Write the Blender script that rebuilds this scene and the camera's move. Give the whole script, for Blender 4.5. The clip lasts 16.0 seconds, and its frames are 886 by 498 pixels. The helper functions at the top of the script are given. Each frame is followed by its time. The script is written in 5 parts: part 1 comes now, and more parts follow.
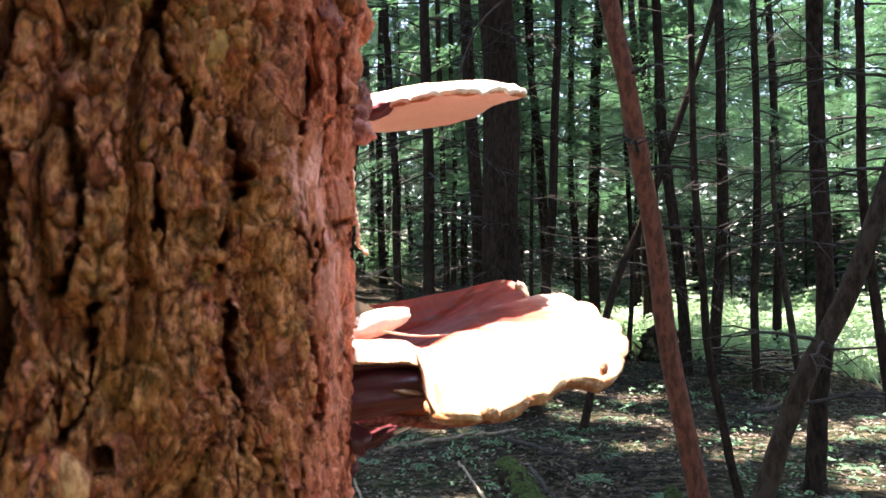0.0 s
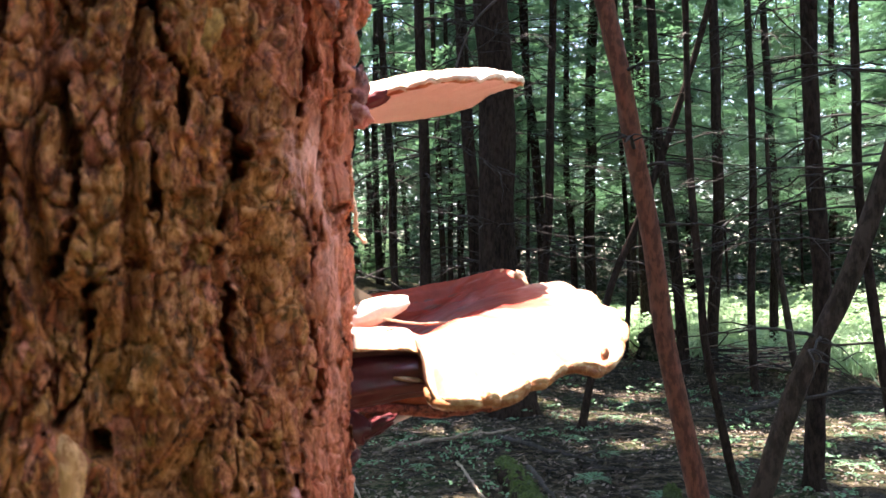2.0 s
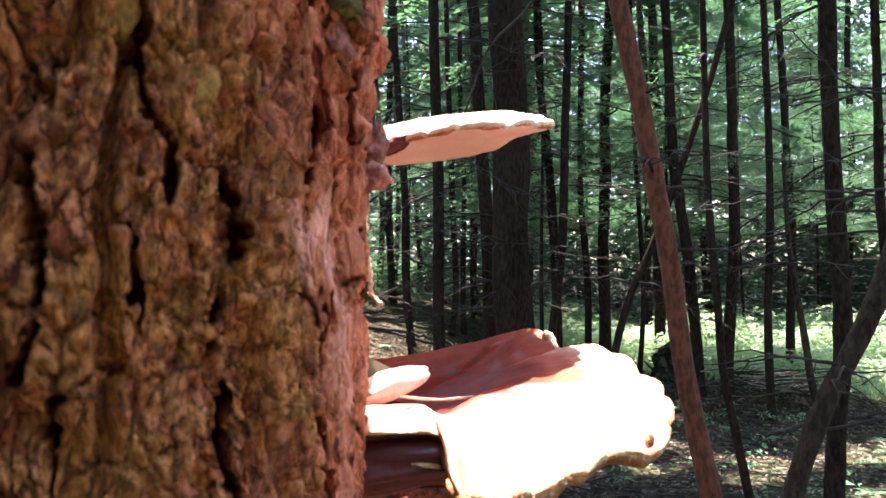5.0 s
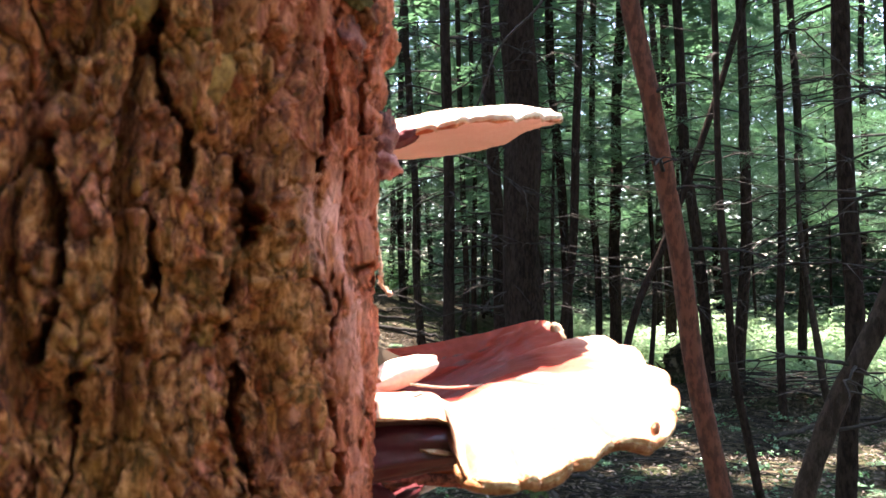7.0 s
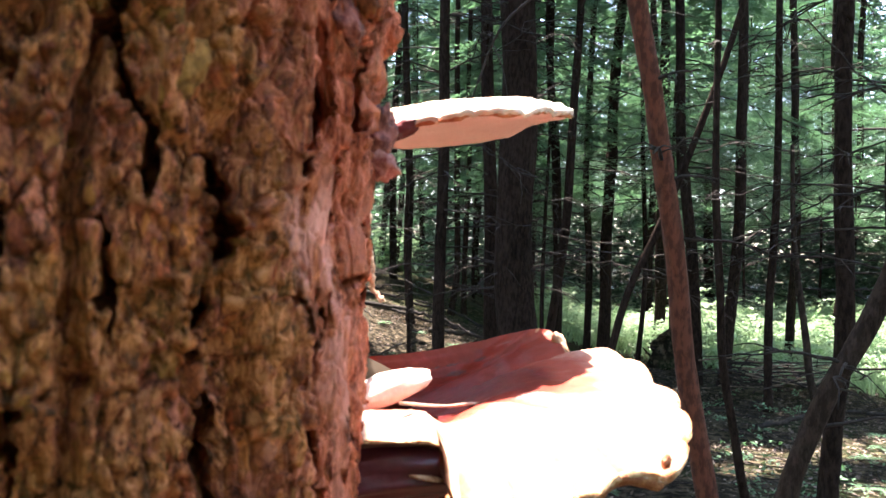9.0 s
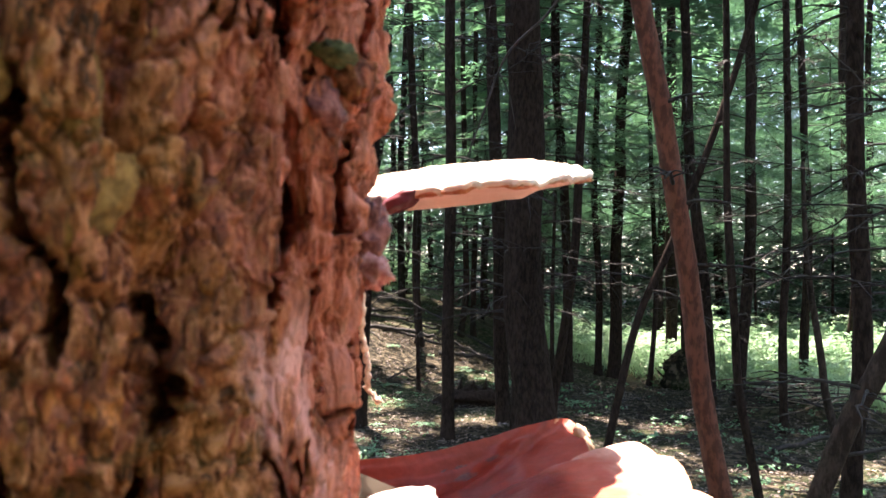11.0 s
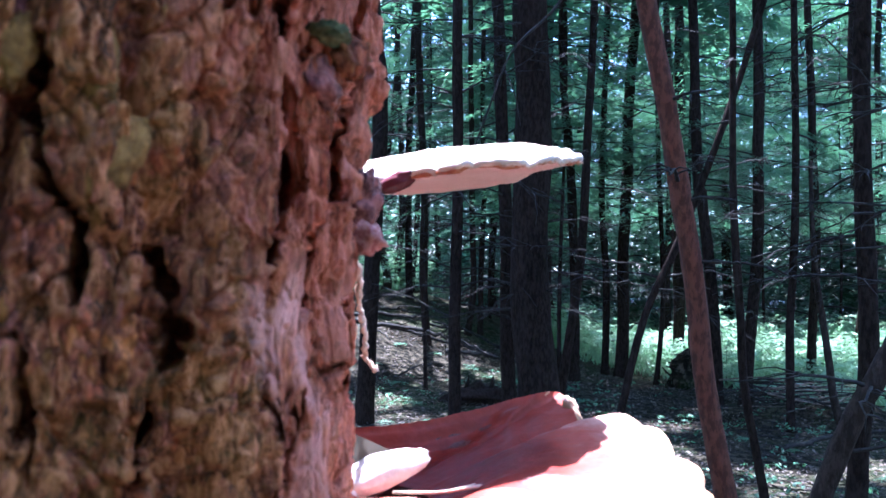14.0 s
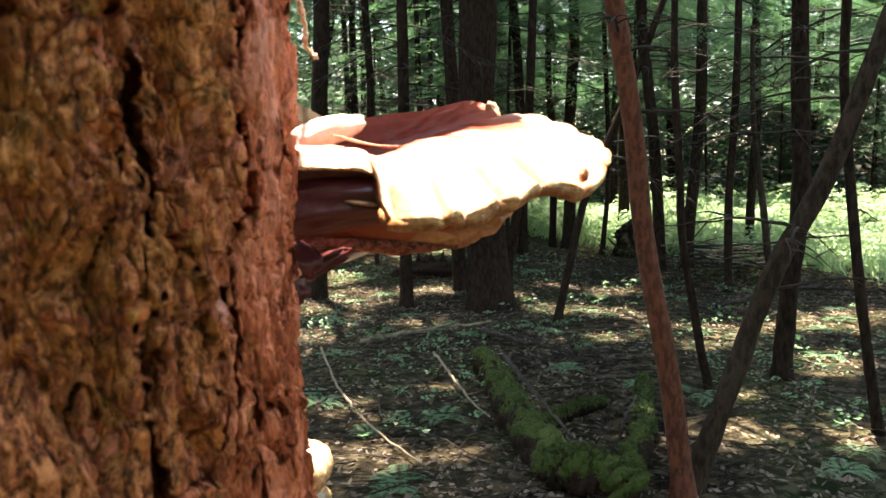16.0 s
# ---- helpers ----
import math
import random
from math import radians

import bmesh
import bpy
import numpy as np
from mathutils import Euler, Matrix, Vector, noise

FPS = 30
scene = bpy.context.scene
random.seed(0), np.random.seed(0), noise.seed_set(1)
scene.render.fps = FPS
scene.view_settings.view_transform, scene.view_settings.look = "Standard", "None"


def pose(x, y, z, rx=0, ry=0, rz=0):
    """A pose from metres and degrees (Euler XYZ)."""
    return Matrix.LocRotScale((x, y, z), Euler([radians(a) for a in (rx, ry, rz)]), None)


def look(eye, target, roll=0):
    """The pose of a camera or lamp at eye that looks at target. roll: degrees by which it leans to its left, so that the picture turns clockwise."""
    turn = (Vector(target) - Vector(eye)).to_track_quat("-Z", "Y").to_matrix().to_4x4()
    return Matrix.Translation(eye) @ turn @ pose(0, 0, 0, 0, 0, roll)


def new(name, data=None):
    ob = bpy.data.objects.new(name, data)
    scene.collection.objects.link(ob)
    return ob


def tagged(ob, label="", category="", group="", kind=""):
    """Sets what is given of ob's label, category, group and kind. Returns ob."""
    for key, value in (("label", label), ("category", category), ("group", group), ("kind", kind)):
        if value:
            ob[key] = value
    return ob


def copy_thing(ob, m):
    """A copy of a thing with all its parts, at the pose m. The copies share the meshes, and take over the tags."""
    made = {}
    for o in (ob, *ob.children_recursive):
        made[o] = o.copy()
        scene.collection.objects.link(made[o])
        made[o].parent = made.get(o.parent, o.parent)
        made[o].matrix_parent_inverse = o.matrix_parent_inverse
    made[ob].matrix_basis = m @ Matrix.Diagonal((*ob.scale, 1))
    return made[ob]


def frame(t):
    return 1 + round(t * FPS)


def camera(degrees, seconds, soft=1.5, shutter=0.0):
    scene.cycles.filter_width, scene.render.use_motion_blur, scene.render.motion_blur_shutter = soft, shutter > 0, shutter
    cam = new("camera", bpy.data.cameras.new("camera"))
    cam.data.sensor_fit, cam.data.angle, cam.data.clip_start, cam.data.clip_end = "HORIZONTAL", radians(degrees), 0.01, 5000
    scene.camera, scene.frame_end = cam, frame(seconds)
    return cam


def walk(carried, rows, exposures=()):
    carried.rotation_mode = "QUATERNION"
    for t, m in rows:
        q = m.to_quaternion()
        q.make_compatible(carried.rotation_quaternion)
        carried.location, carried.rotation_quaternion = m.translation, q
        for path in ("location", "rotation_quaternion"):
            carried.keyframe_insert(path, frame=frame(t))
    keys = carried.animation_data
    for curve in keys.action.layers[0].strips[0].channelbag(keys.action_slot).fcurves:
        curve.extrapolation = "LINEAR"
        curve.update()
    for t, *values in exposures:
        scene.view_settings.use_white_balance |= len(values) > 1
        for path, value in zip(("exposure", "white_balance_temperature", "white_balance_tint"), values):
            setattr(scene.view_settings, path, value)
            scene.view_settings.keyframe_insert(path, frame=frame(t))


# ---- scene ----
cam = camera(55.48, 16.0)
PATH = [
    (0, (0.0063, -0.0010, 1.2471), (-0.0174, 1.9987, 1.2683), -0.94),
    (0.5, (0.0079, 0.0008, 1.2418), (-0.0154, 2.0006, 1.2625), -1.14),
    (1, (0.0104, 0.0038, 1.2391), (-0.0110, 2.0036, 1.2584), -1.19),
    (1.5, (0.0060, 0.0021, 1.2383), (-0.0145, 2.0019, 1.2583), -1.18),
    (2, (0.0048, 0.0020, 1.2392), (-0.0106, 2.0018, 1.2627), -1.41),
    (2.5, (0.0043, -0.0005, 1.2472), (-0.0119, 1.9993, 1.2698), -1.33),
    (3, (0.0030, -0.0029, 1.2541), (-0.0137, 1.9969, 1.2806), -0.85),
    (3.5, (-0.0007, 0.0120, 1.2599), (-0.0141, 2.0113, 1.3116), -0.25),
    (4, (-0.0004, 0.0302, 1.2642), (-0.0306, 2.0290, 1.3265), -0.80),
    (6.5, (-0.0020, 0.0521, 1.2660), (-0.0646, 2.0501, 1.3275), -0.74),
    (7, (-0.0000, 0.0412, 1.2604), (-0.0696, 2.0390, 1.3235), -0.80),
    (7.5, (0.0040, 0.0347, 1.2448), (-0.0609, 2.0328, 1.3030), -1.00),
    (8, (0.0038, 0.0306, 1.2301), (-0.0618, 2.0295, 1.2176), -0.98),
    (8.5, (0.0038, 0.0370, 1.2452), (-0.0578, 2.0357, 1.2043), -0.05),
    (9, (-0.0045, 0.0767, 1.2748), (-0.0536, 2.0761, 1.2848), 1.23),
    (9.5, (-0.0106, 0.1185, 1.3051), (-0.0713, 2.1167, 1.3646), 0.63),
    (12, (-0.0013, 0.1320, 1.3080), (-0.0763, 2.1298, 1.3614), 0.41),
    (12.5, (-0.0017, 0.1295, 1.3081), (-0.0825, 2.1271, 1.3620), 0.47),
    (13, (-0.0027, 0.1267, 1.3061), (-0.0856, 2.1244, 1.3580), 0.70),
    (13.5, (-0.0022, 0.1169, 1.3036), (-0.0884, 2.1144, 1.3572), 0.72),
    (14, (0.0028, 0.1114, 1.2964), (-0.0857, 2.1087, 1.3508), 0.54),
    (14.5, (0.0074, 0.0984, 1.2718), (-0.0784, 2.0965, 1.2570), 0.52),
    (14.8, (0.0103, 0.0797, 1.2443), (-0.0773, 2.0755, 1.1492), 0.27),
    (15, (0.0105, 0.0677, 1.2245), (-0.0795, 2.0605, 1.0819), 0.35),
    (15.5, (0.0106, 0.0531, 1.1993), (-0.0441, 2.0411, 0.9880), -1.66),
    (16, (0.0131, 0.0525, 1.1971), (0.0418, 2.0406, 0.9812), -0.96),
]
cam.data.dof.use_dof = True
cam.data.dof.focus_distance = 1.2
cam.data.dof.aperture_fstop = 27
EXPOSURES = [(0, 3.32, 6900, 25), (13.2, 3.32, 6900, 25), (13.5, 3.35, 5900, 22), (14.0, 3.12, 4750, 25), (14.5, 2.80, 6200, 17), (15.0, 2.55, 7300, 16), (15.5, 2.97, 8000, 16), (16, 3.12, 8200, 16)]
walk(cam, [(t, look(eye, target, roll)) for t, eye, target, roll in PATH], EXPOSURES)

# ---- light ----
SUN_WAY = Vector((-0.060, 0.250, 0.966)).normalized()  # towards the sun
world = bpy.data.worlds.new("sky")
world.use_nodes = True
scene.world = world
wn = world.node_tree
sky = wn.nodes.new("ShaderNodeTexSky")
sky.sky_type = "NISHITA"
sky.sun_disc = False
sky.sun_elevation = math.asin(SUN_WAY.z)
sky.sun_rotation = math.atan2(SUN_WAY.x, SUN_WAY.y)
wn.links.new(sky.outputs[0], wn.nodes["Background"].inputs[0])
wn.nodes["Background"].inputs[1].default_value = 0.15
lamp = bpy.data.lights.new("sun", "SUN")
lamp.energy, lamp.angle, lamp.color = 5.0, radians(0.6), (1.0, 0.95, 0.86)
sun = new("sun", lamp)
sun.matrix_world = look(SUN_WAY * 60, (0, 0, 0))

# ---- small tools ----
RNG = np.random.default_rng(7)


def hash3(i, j, k, seed):
    h = (i.astype(np.int64) * 73856093) ^ (j.astype(np.int64) * 19349663) ^ (k.astype(np.int64) * 83492791) ^ (seed * 2654435761)
    h = (h ^ (h >> 13)) * 1274126177
    h = h ^ (h >> 16)
    return (h & 0xFFFFFF) / float(0x1000000)


def vnoise(x, y, z=0.0, seed=0):
    """Smooth value noise, 0 to 1."""
    x, y, z = np.broadcast_arrays(np.asarray(x, float), np.asarray(y, float), np.asarray(z, float))
    i, j, k = np.floor(x), np.floor(y), np.floor(z)
    u, v, w = x - i, y - j, z - k
    u, v, w = (a * a * (3 - 2 * a) for a in (u, v, w))
    out = 0
    for a in (0, 1):
        for b in (0, 1):
            for c in (0, 1):
                out = out + hash3(i + a, j + b, k + c, seed) * (u if a else 1 - u) * (v if b else 1 - v) * (w if c else 1 - w)
    return out


def fnoise(x, y, z=0.0, octaves=3, seed=0):
    out, amp, tot = 0, 1.0, 0.0
    for n in range(octaves):
        out = out + amp * vnoise(np.asarray(x) * 2**n, np.asarray(y) * 2**n, np.asarray(z) * 2**n, seed + n)
        tot += amp
        amp *= 0.5
    return out / tot


def scales(x, y, seed=0):
    """Scattered scales: distance to the nearest and second nearest centre, the nearest one's own value and the slant of its face."""
    i, j = np.floor(x), np.floor(y)
    d1, d2 = np.full(x.shape, 9.0), np.full(x.shape, 9.0)
    val, tilt = np.zeros(x.shape), np.zeros(x.shape)
    for a in (-1, 0, 1):
        for b in (-1, 0, 1):
            ci, cj = i + a, j + b
            zero = np.zeros_like(ci)
            dx, dy = x - ci - hash3(ci, cj, zero, seed), y - cj - hash3(ci, cj, zero, seed + 1)
            d = np.maximum(np.abs(dx), np.abs(dy)) * 0.6 + 0.4 * np.hypot(dx, dy)
            way = 6.283 * hash3(ci, cj, zero, seed + 3)
            near = d < d1
            d2 = np.where(near, d1, np.minimum(d2, d))
            val = np.where(near, hash3(ci, cj, zero, seed + 2), val)
            tilt = np.where(near, dx * np.cos(way) + dy * np.sin(way), tilt)
            d1 = np.where(near, d, d1)
    return d1, d2, val, tilt


def step01(x, a, b):
    t = np.clip((x - a) / (b - a), 0, 1)
    return t * t * (3 - 2 * t)


def mesh_of(name, verts, faces, mat, smooth=True):
    """A mesh from arrays; faces all have the same number of corners."""
    verts, faces = np.asarray(verts, np.float32), np.asarray(faces, np.int32)
    me = bpy.data.meshes.new(name)
    n, k = faces.shape
    me.vertices.add(len(verts))
    me.vertices.foreach_set("co", verts.ravel())
    me.loops.add(n * k)
    me.loops.foreach_set("vertex_index", faces.ravel())
    me.polygons.add(n)
    me.polygons.foreach_set("loop_start", np.arange(0, n * k, k, dtype=np.int32))
    me.polygons.foreach_set("use_smooth", np.full(n, smooth))
    me.update(calc_edges=True)
    me.materials.append(mat)
    return me


def joined(pieces):
    vs, fs, off = [], [], 0
    for v, f in pieces:
        vs.append(v)
        fs.append(np.asarray(f) + off)
        off += len(v)
    return np.concatenate(vs), np.concatenate(fs)


def part(name, data, mat, parent, label="", smooth=True):
    """One mesh object from (verts, faces) under a thing or a part."""
    ob = new(name, mesh_of(name, data[0], data[1], mat, smooth))
    if parent is not None:
        ob.parent = parent
    if label:
        tagged(ob, label)
    return ob


def thing(name, place, label, category, group="", kind=""):
    ob = new(name)
    ob.location = place
    ob.empty_display_size = 0.1
    return tagged(ob, label, category, group, kind)


def curve_points(ctrl, n):
    """A smooth curve through control points, n samples."""
    p = np.asarray(ctrl, float)
    q = np.vstack([2 * p[0] - p[1], p, 2 * p[-1] - p[-2]])
    s = np.linspace(0, len(p) - 1, n)
    i = np.minimum(s.astype(int), len(p) - 2)
    t = (s - i)[:, None]
    a, b, c, d = q[i], q[i + 1], q[i + 2], q[i + 3]
    return 0.5 * (2 * b + (c - a) * t + (2 * a - 5 * b + 4 * c - d) * t**2 + (3 * b - a - 3 * c + d) * t**3)


def tube(path, radii, seg=8, rough=0.0, seed=0, cap=True):
    """A tapered, slightly uneven tube along a path."""
    p = np.asarray(path, float)
    r = np.broadcast_to(np.asarray(radii, float), (len(p),))
    tan = np.gradient(p, axis=0)
    tan /= np.linalg.norm(tan, axis=1)[:, None] + 1e-9
    lie = np.abs(tan).mean(axis=0)
    a = np.cross(tan, np.eye(3)[int(np.argmin(lie))])
    a /= np.linalg.norm(a, axis=1)[:, None] + 1e-9
    b = np.cross(tan, a)
    ang = np.linspace(0, 2 * np.pi, seg, endpoint=False)
    ring = np.cos(ang)[None, :, None] * a[:, None] + np.sin(ang)[None, :, None] * b[:, None]
    rr = r[:, None] * np.ones(seg)
    if rough:
        z = np.arange(len(p))[:, None] * 0.9
        rr = rr * (1 + rough * (fnoise(np.cos(ang)[None] * 2.2 + 5, np.sin(ang)[None] * 2.2 + z * 0.6, seed * 3.1, 2, seed) - 0.5) * 2)
    v = (p[:, None] + ring * rr[..., None]).reshape(-1, 3)
    i = np.arange(len(p) - 1)[:, None] * seg
    j = np.arange(seg)[None]
    k = (j + 1) % seg
    f = np.stack([i + j, i + k, i + seg + k, i + seg + j], -1).reshape(-1, 4)
    if cap:
        n = len(v)
        v = np.vstack([v, p[:1], p[-1:]])
        j = np.arange(seg)
        top = (len(p) - 1) * seg
        f = np.vstack([f, np.stack([np.full(seg, n), (j + 1) % seg, j, np.full(seg, n)], -1)[:, [0, 1, 2, 2]], np.stack([np.full(seg, n + 1), top + j, top + (j + 1) % seg], -1)[:, [0, 1, 2, 2]]])
    return v, f


def sprays(at, way, length, count, leaf, wide, rng, flat=0.35):
    """Flat sprays of small leaves: one spray for each place and way, count leaves on it, as narrow four-cornered blades."""
    n = len(at)
    way = way / (np.linalg.norm(way, axis=1)[:, None] + 1e-9)
    side = np.cross(way, [0, 0, 1.0])
    side /= np.linalg.norm(side, axis=1)[:, None] + 1e-9
    s = rng.random((n, count))
    lr = rng.choice([-1.0, 1.0], (n, count))
    fan = 0.55 * length * (1 - s) ** 0.7 * rng.random((n, count))
    pos = at[:, None] + way[:, None] * (s * length)[..., None] + side[:, None] * (lr * fan)[..., None]
    pos[..., 2] += rng.normal(0, 0.02 * length + 0.004, (n, count)) - 0.25 * (s * length) ** 2 / max(length, 1e-6)
    ax = way[:, None] * 0.8 + side[:, None] * (lr * (0.5 + 0.6 * rng.random((n, count))))[..., None] + rng.normal(0, flat, (n, count, 3)) * 0.5
    ax /= np.linalg.norm(ax, axis=2)[..., None]
    up = np.array([0, 0, 1.0]) + rng.normal(0, flat, (n, count, 3))
    bx = np.cross(ax, up)
    bx /= np.linalg.norm(bx, axis=2)[..., None] + 1e-9
    ll = (leaf * (0.6 + 0.8 * rng.random((n, count))))[..., None]
    ww = (wide * (0.6 + 0.8 * rng.random((n, count))))[..., None]
    v = np.stack([pos - ax * ll * 0.5, pos + bx * ww * 0.5, pos + ax * ll * 0.5, pos - bx * ww * 0.5], 2).reshape(-1, 3)
    f = np.arange(len(v)).reshape(-1, 4)
    return v, f


# ---- materials ----
def mat_base(name):
    m = bpy.data.materials.new(name)
    m.use_nodes = True
    t = m.node_tree
    return m, t, t.nodes["Principled BSDF"]


def node(t, kind, **values):
    n = t.nodes.new(kind)
    for key, value in values.items():
        n.inputs[key].default_value = value
    return n


def coords(t, scale=(1, 1, 1)):
    tc = t.nodes.new("ShaderNodeTexCoord")
    mp = t.nodes.new("ShaderNodeMapping")
    mp.inputs["Scale"].default_value = scale
    t.links.new(tc.outputs["Object"], mp.inputs[0])
    return mp.outputs[0]


def noise_ramp(t, vec, scale, stops, detail=5.0, rough=0.6):
    """A noise that runs through colours: stops of (position, colour)."""
    n = node(t, "ShaderNodeTexNoise", Scale=scale, Detail=detail, Roughness=rough)
    t.links.new(vec, n.inputs["Vector"])
    r = t.nodes.new("ShaderNodeValToRGB")
    while len(r.color_ramp.elements) < len(stops):
        r.color_ramp.elements.new(0.5)
    for e, (p, c) in zip(r.color_ramp.elements, stops):
        e.position, e.color = p, (*c, 1)
    t.links.new(n.outputs["Fac"], r.inputs[0])
    return r.outputs[0], n.outputs["Fac"]


def mixed(t, fac, a, b, mode="MIX"):
    m = t.nodes.new("ShaderNodeMix")
    m.data_type, m.blend_type = "RGBA", mode
    for socket, value in ((m.inputs["Factor"], fac), (m.inputs["A"], a), (m.inputs["B"], b)):
        if hasattr(value, "links"):
            t.links.new(value, socket)
        else:
            socket.default_value = value if isinstance(value, float) else (*value, 1)
    return m.outputs["Result"]


def ramp01(t, value, a, b):
    m = t.nodes.new("ShaderNodeMapRange")
    m.inputs["From Min"].default_value, m.inputs["From Max"].default_value = a, b
    m.interpolation_type = "SMOOTHSTEP"
    t.links.new(value, m.inputs["Value"])
    return m.outputs["Result"]


def bump(t, p, height, strength, distance):
    b = node(t, "ShaderNodeBump", Strength=strength, Distance=distance)
    t.links.new(height, b.inputs["Height"])
    t.links.new(b.outputs[0], p.inputs["Normal"])


def rough_material(name, vec_scale, coarse, fine, roughness=0.9, bump_d=0.004, bump_scale=None, fine_mix=0.45, coarse_scale=3.0, fine_scale=30.0, spec=0.25):
    m, t, p = mat_base(name)
    v = coords(t, vec_scale)
    coarse, fine = ([(0.5 + (q - 0.5) * 0.6, tone) for q, tone in some] for some in (coarse, fine))
    c1, f1 = noise_ramp(t, v, coarse_scale, coarse)
    c2, f2 = noise_ramp(t, v, fine_scale, fine, 6.0, 0.7)
    t.links.new(mixed(t, fine_mix, c1, c2), p.inputs["Base Color"])
    p.inputs["Roughness"].default_value = roughness
    p.inputs["Specular IOR Level"].default_value = spec
    bump(t, p, f2, 0.8, bump_d)
    return m


def leaf_material(name, dark, light, glow, gloss=0.35, share=0.45, patch=1.6):
    """Thin leaves: part of the light goes through them."""
    m, t, p = mat_base(name)
    g = t.nodes.new("ShaderNodeNewGeometry")
    big = node(t, "ShaderNodeTexNoise", Scale=patch, Detail=3.0, Roughness=0.6)
    t.links.new(g.outputs["Position"], big.inputs["Vector"])
    tone = t.nodes.new("ShaderNodeMath")
    tone.operation = "MULTIPLY_ADD"
    tone.inputs[1].default_value = 0.45
    t.links.new(g.outputs["Random Per Island"], tone.inputs[0])
    away = t.nodes.new("ShaderNodeMath")
    away.operation = "MULTIPLY"
    away.inputs[1].default_value = 0.55
    t.links.new(ramp01(t, big.outputs["Fac"], 0.36, 0.64), away.inputs[0])
    t.links.new(away.outputs[0], tone.inputs[2])
    c = mixed(t, tone.outputs[0], dark, light)
    t.links.new(c, p.inputs["Base Color"])
    p.inputs["Roughness"].default_value = gloss
    p.inputs["Specular IOR Level"].default_value = 0.4
    tr = t.nodes.new("ShaderNodeBsdfTranslucent")
    t.links.new(mixed(t, g.outputs["Random Per Island"], glow, tuple(min(1, 1.3 * x) for x in glow)), tr.inputs[0])
    mix = t.nodes.new("ShaderNodeMixShader")
    mix.inputs[0].default_value = share
    t.links.new(p.outputs[0], mix.inputs[1])
    t.links.new(tr.outputs[0], mix.inputs[2])
    t.links.new(mix.outputs[0], t.nodes["Material Output"].inputs["Surface"])
    return m


def flakes(t, vec, scale):
    """Small scales of bark: a value for each, and the dark joint between them."""
    a = node(t, "ShaderNodeTexVoronoi", Scale=scale, Randomness=1.0)
    b = node(t, "ShaderNodeTexVoronoi", Scale=scale, Randomness=1.0)
    b.feature = "DISTANCE_TO_EDGE"
    t.links.new(vec, a.inputs["Vector"])
    t.links.new(vec, b.inputs["Vector"])
    s = t.nodes.new("ShaderNodeSeparateColor")
    t.links.new(a.outputs["Color"], s.inputs[0])
    return s.outputs[0], b.outputs["Distance"]


def warped(t, vec, scale, amount):
    n = node(t, "ShaderNodeTexNoise", Scale=scale, Detail=3.0)
    t.links.new(vec, n.inputs["Vector"])
    m = t.nodes.new("ShaderNodeVectorMath")
    m.operation = "MULTIPLY_ADD"
    m.inputs[1].default_value = (amount, amount, amount)
    t.links.new(n.outputs["Color"], m.inputs[0])
    t.links.new(vec, m.inputs[2])
    return m.outputs[0]


def ramp(t, value, tones):
    r = t.nodes.new("ShaderNodeValToRGB")
    while len(r.color_ramp.elements) < len(tones):
        r.color_ramp.elements.new(0.5)
    for e, (pos, tone) in zip(r.color_ramp.elements, tones):
        e.position, e.color = pos, (*tone, 1)
    t.links.new(value, r.inputs[0])
    return r.outputs[0]


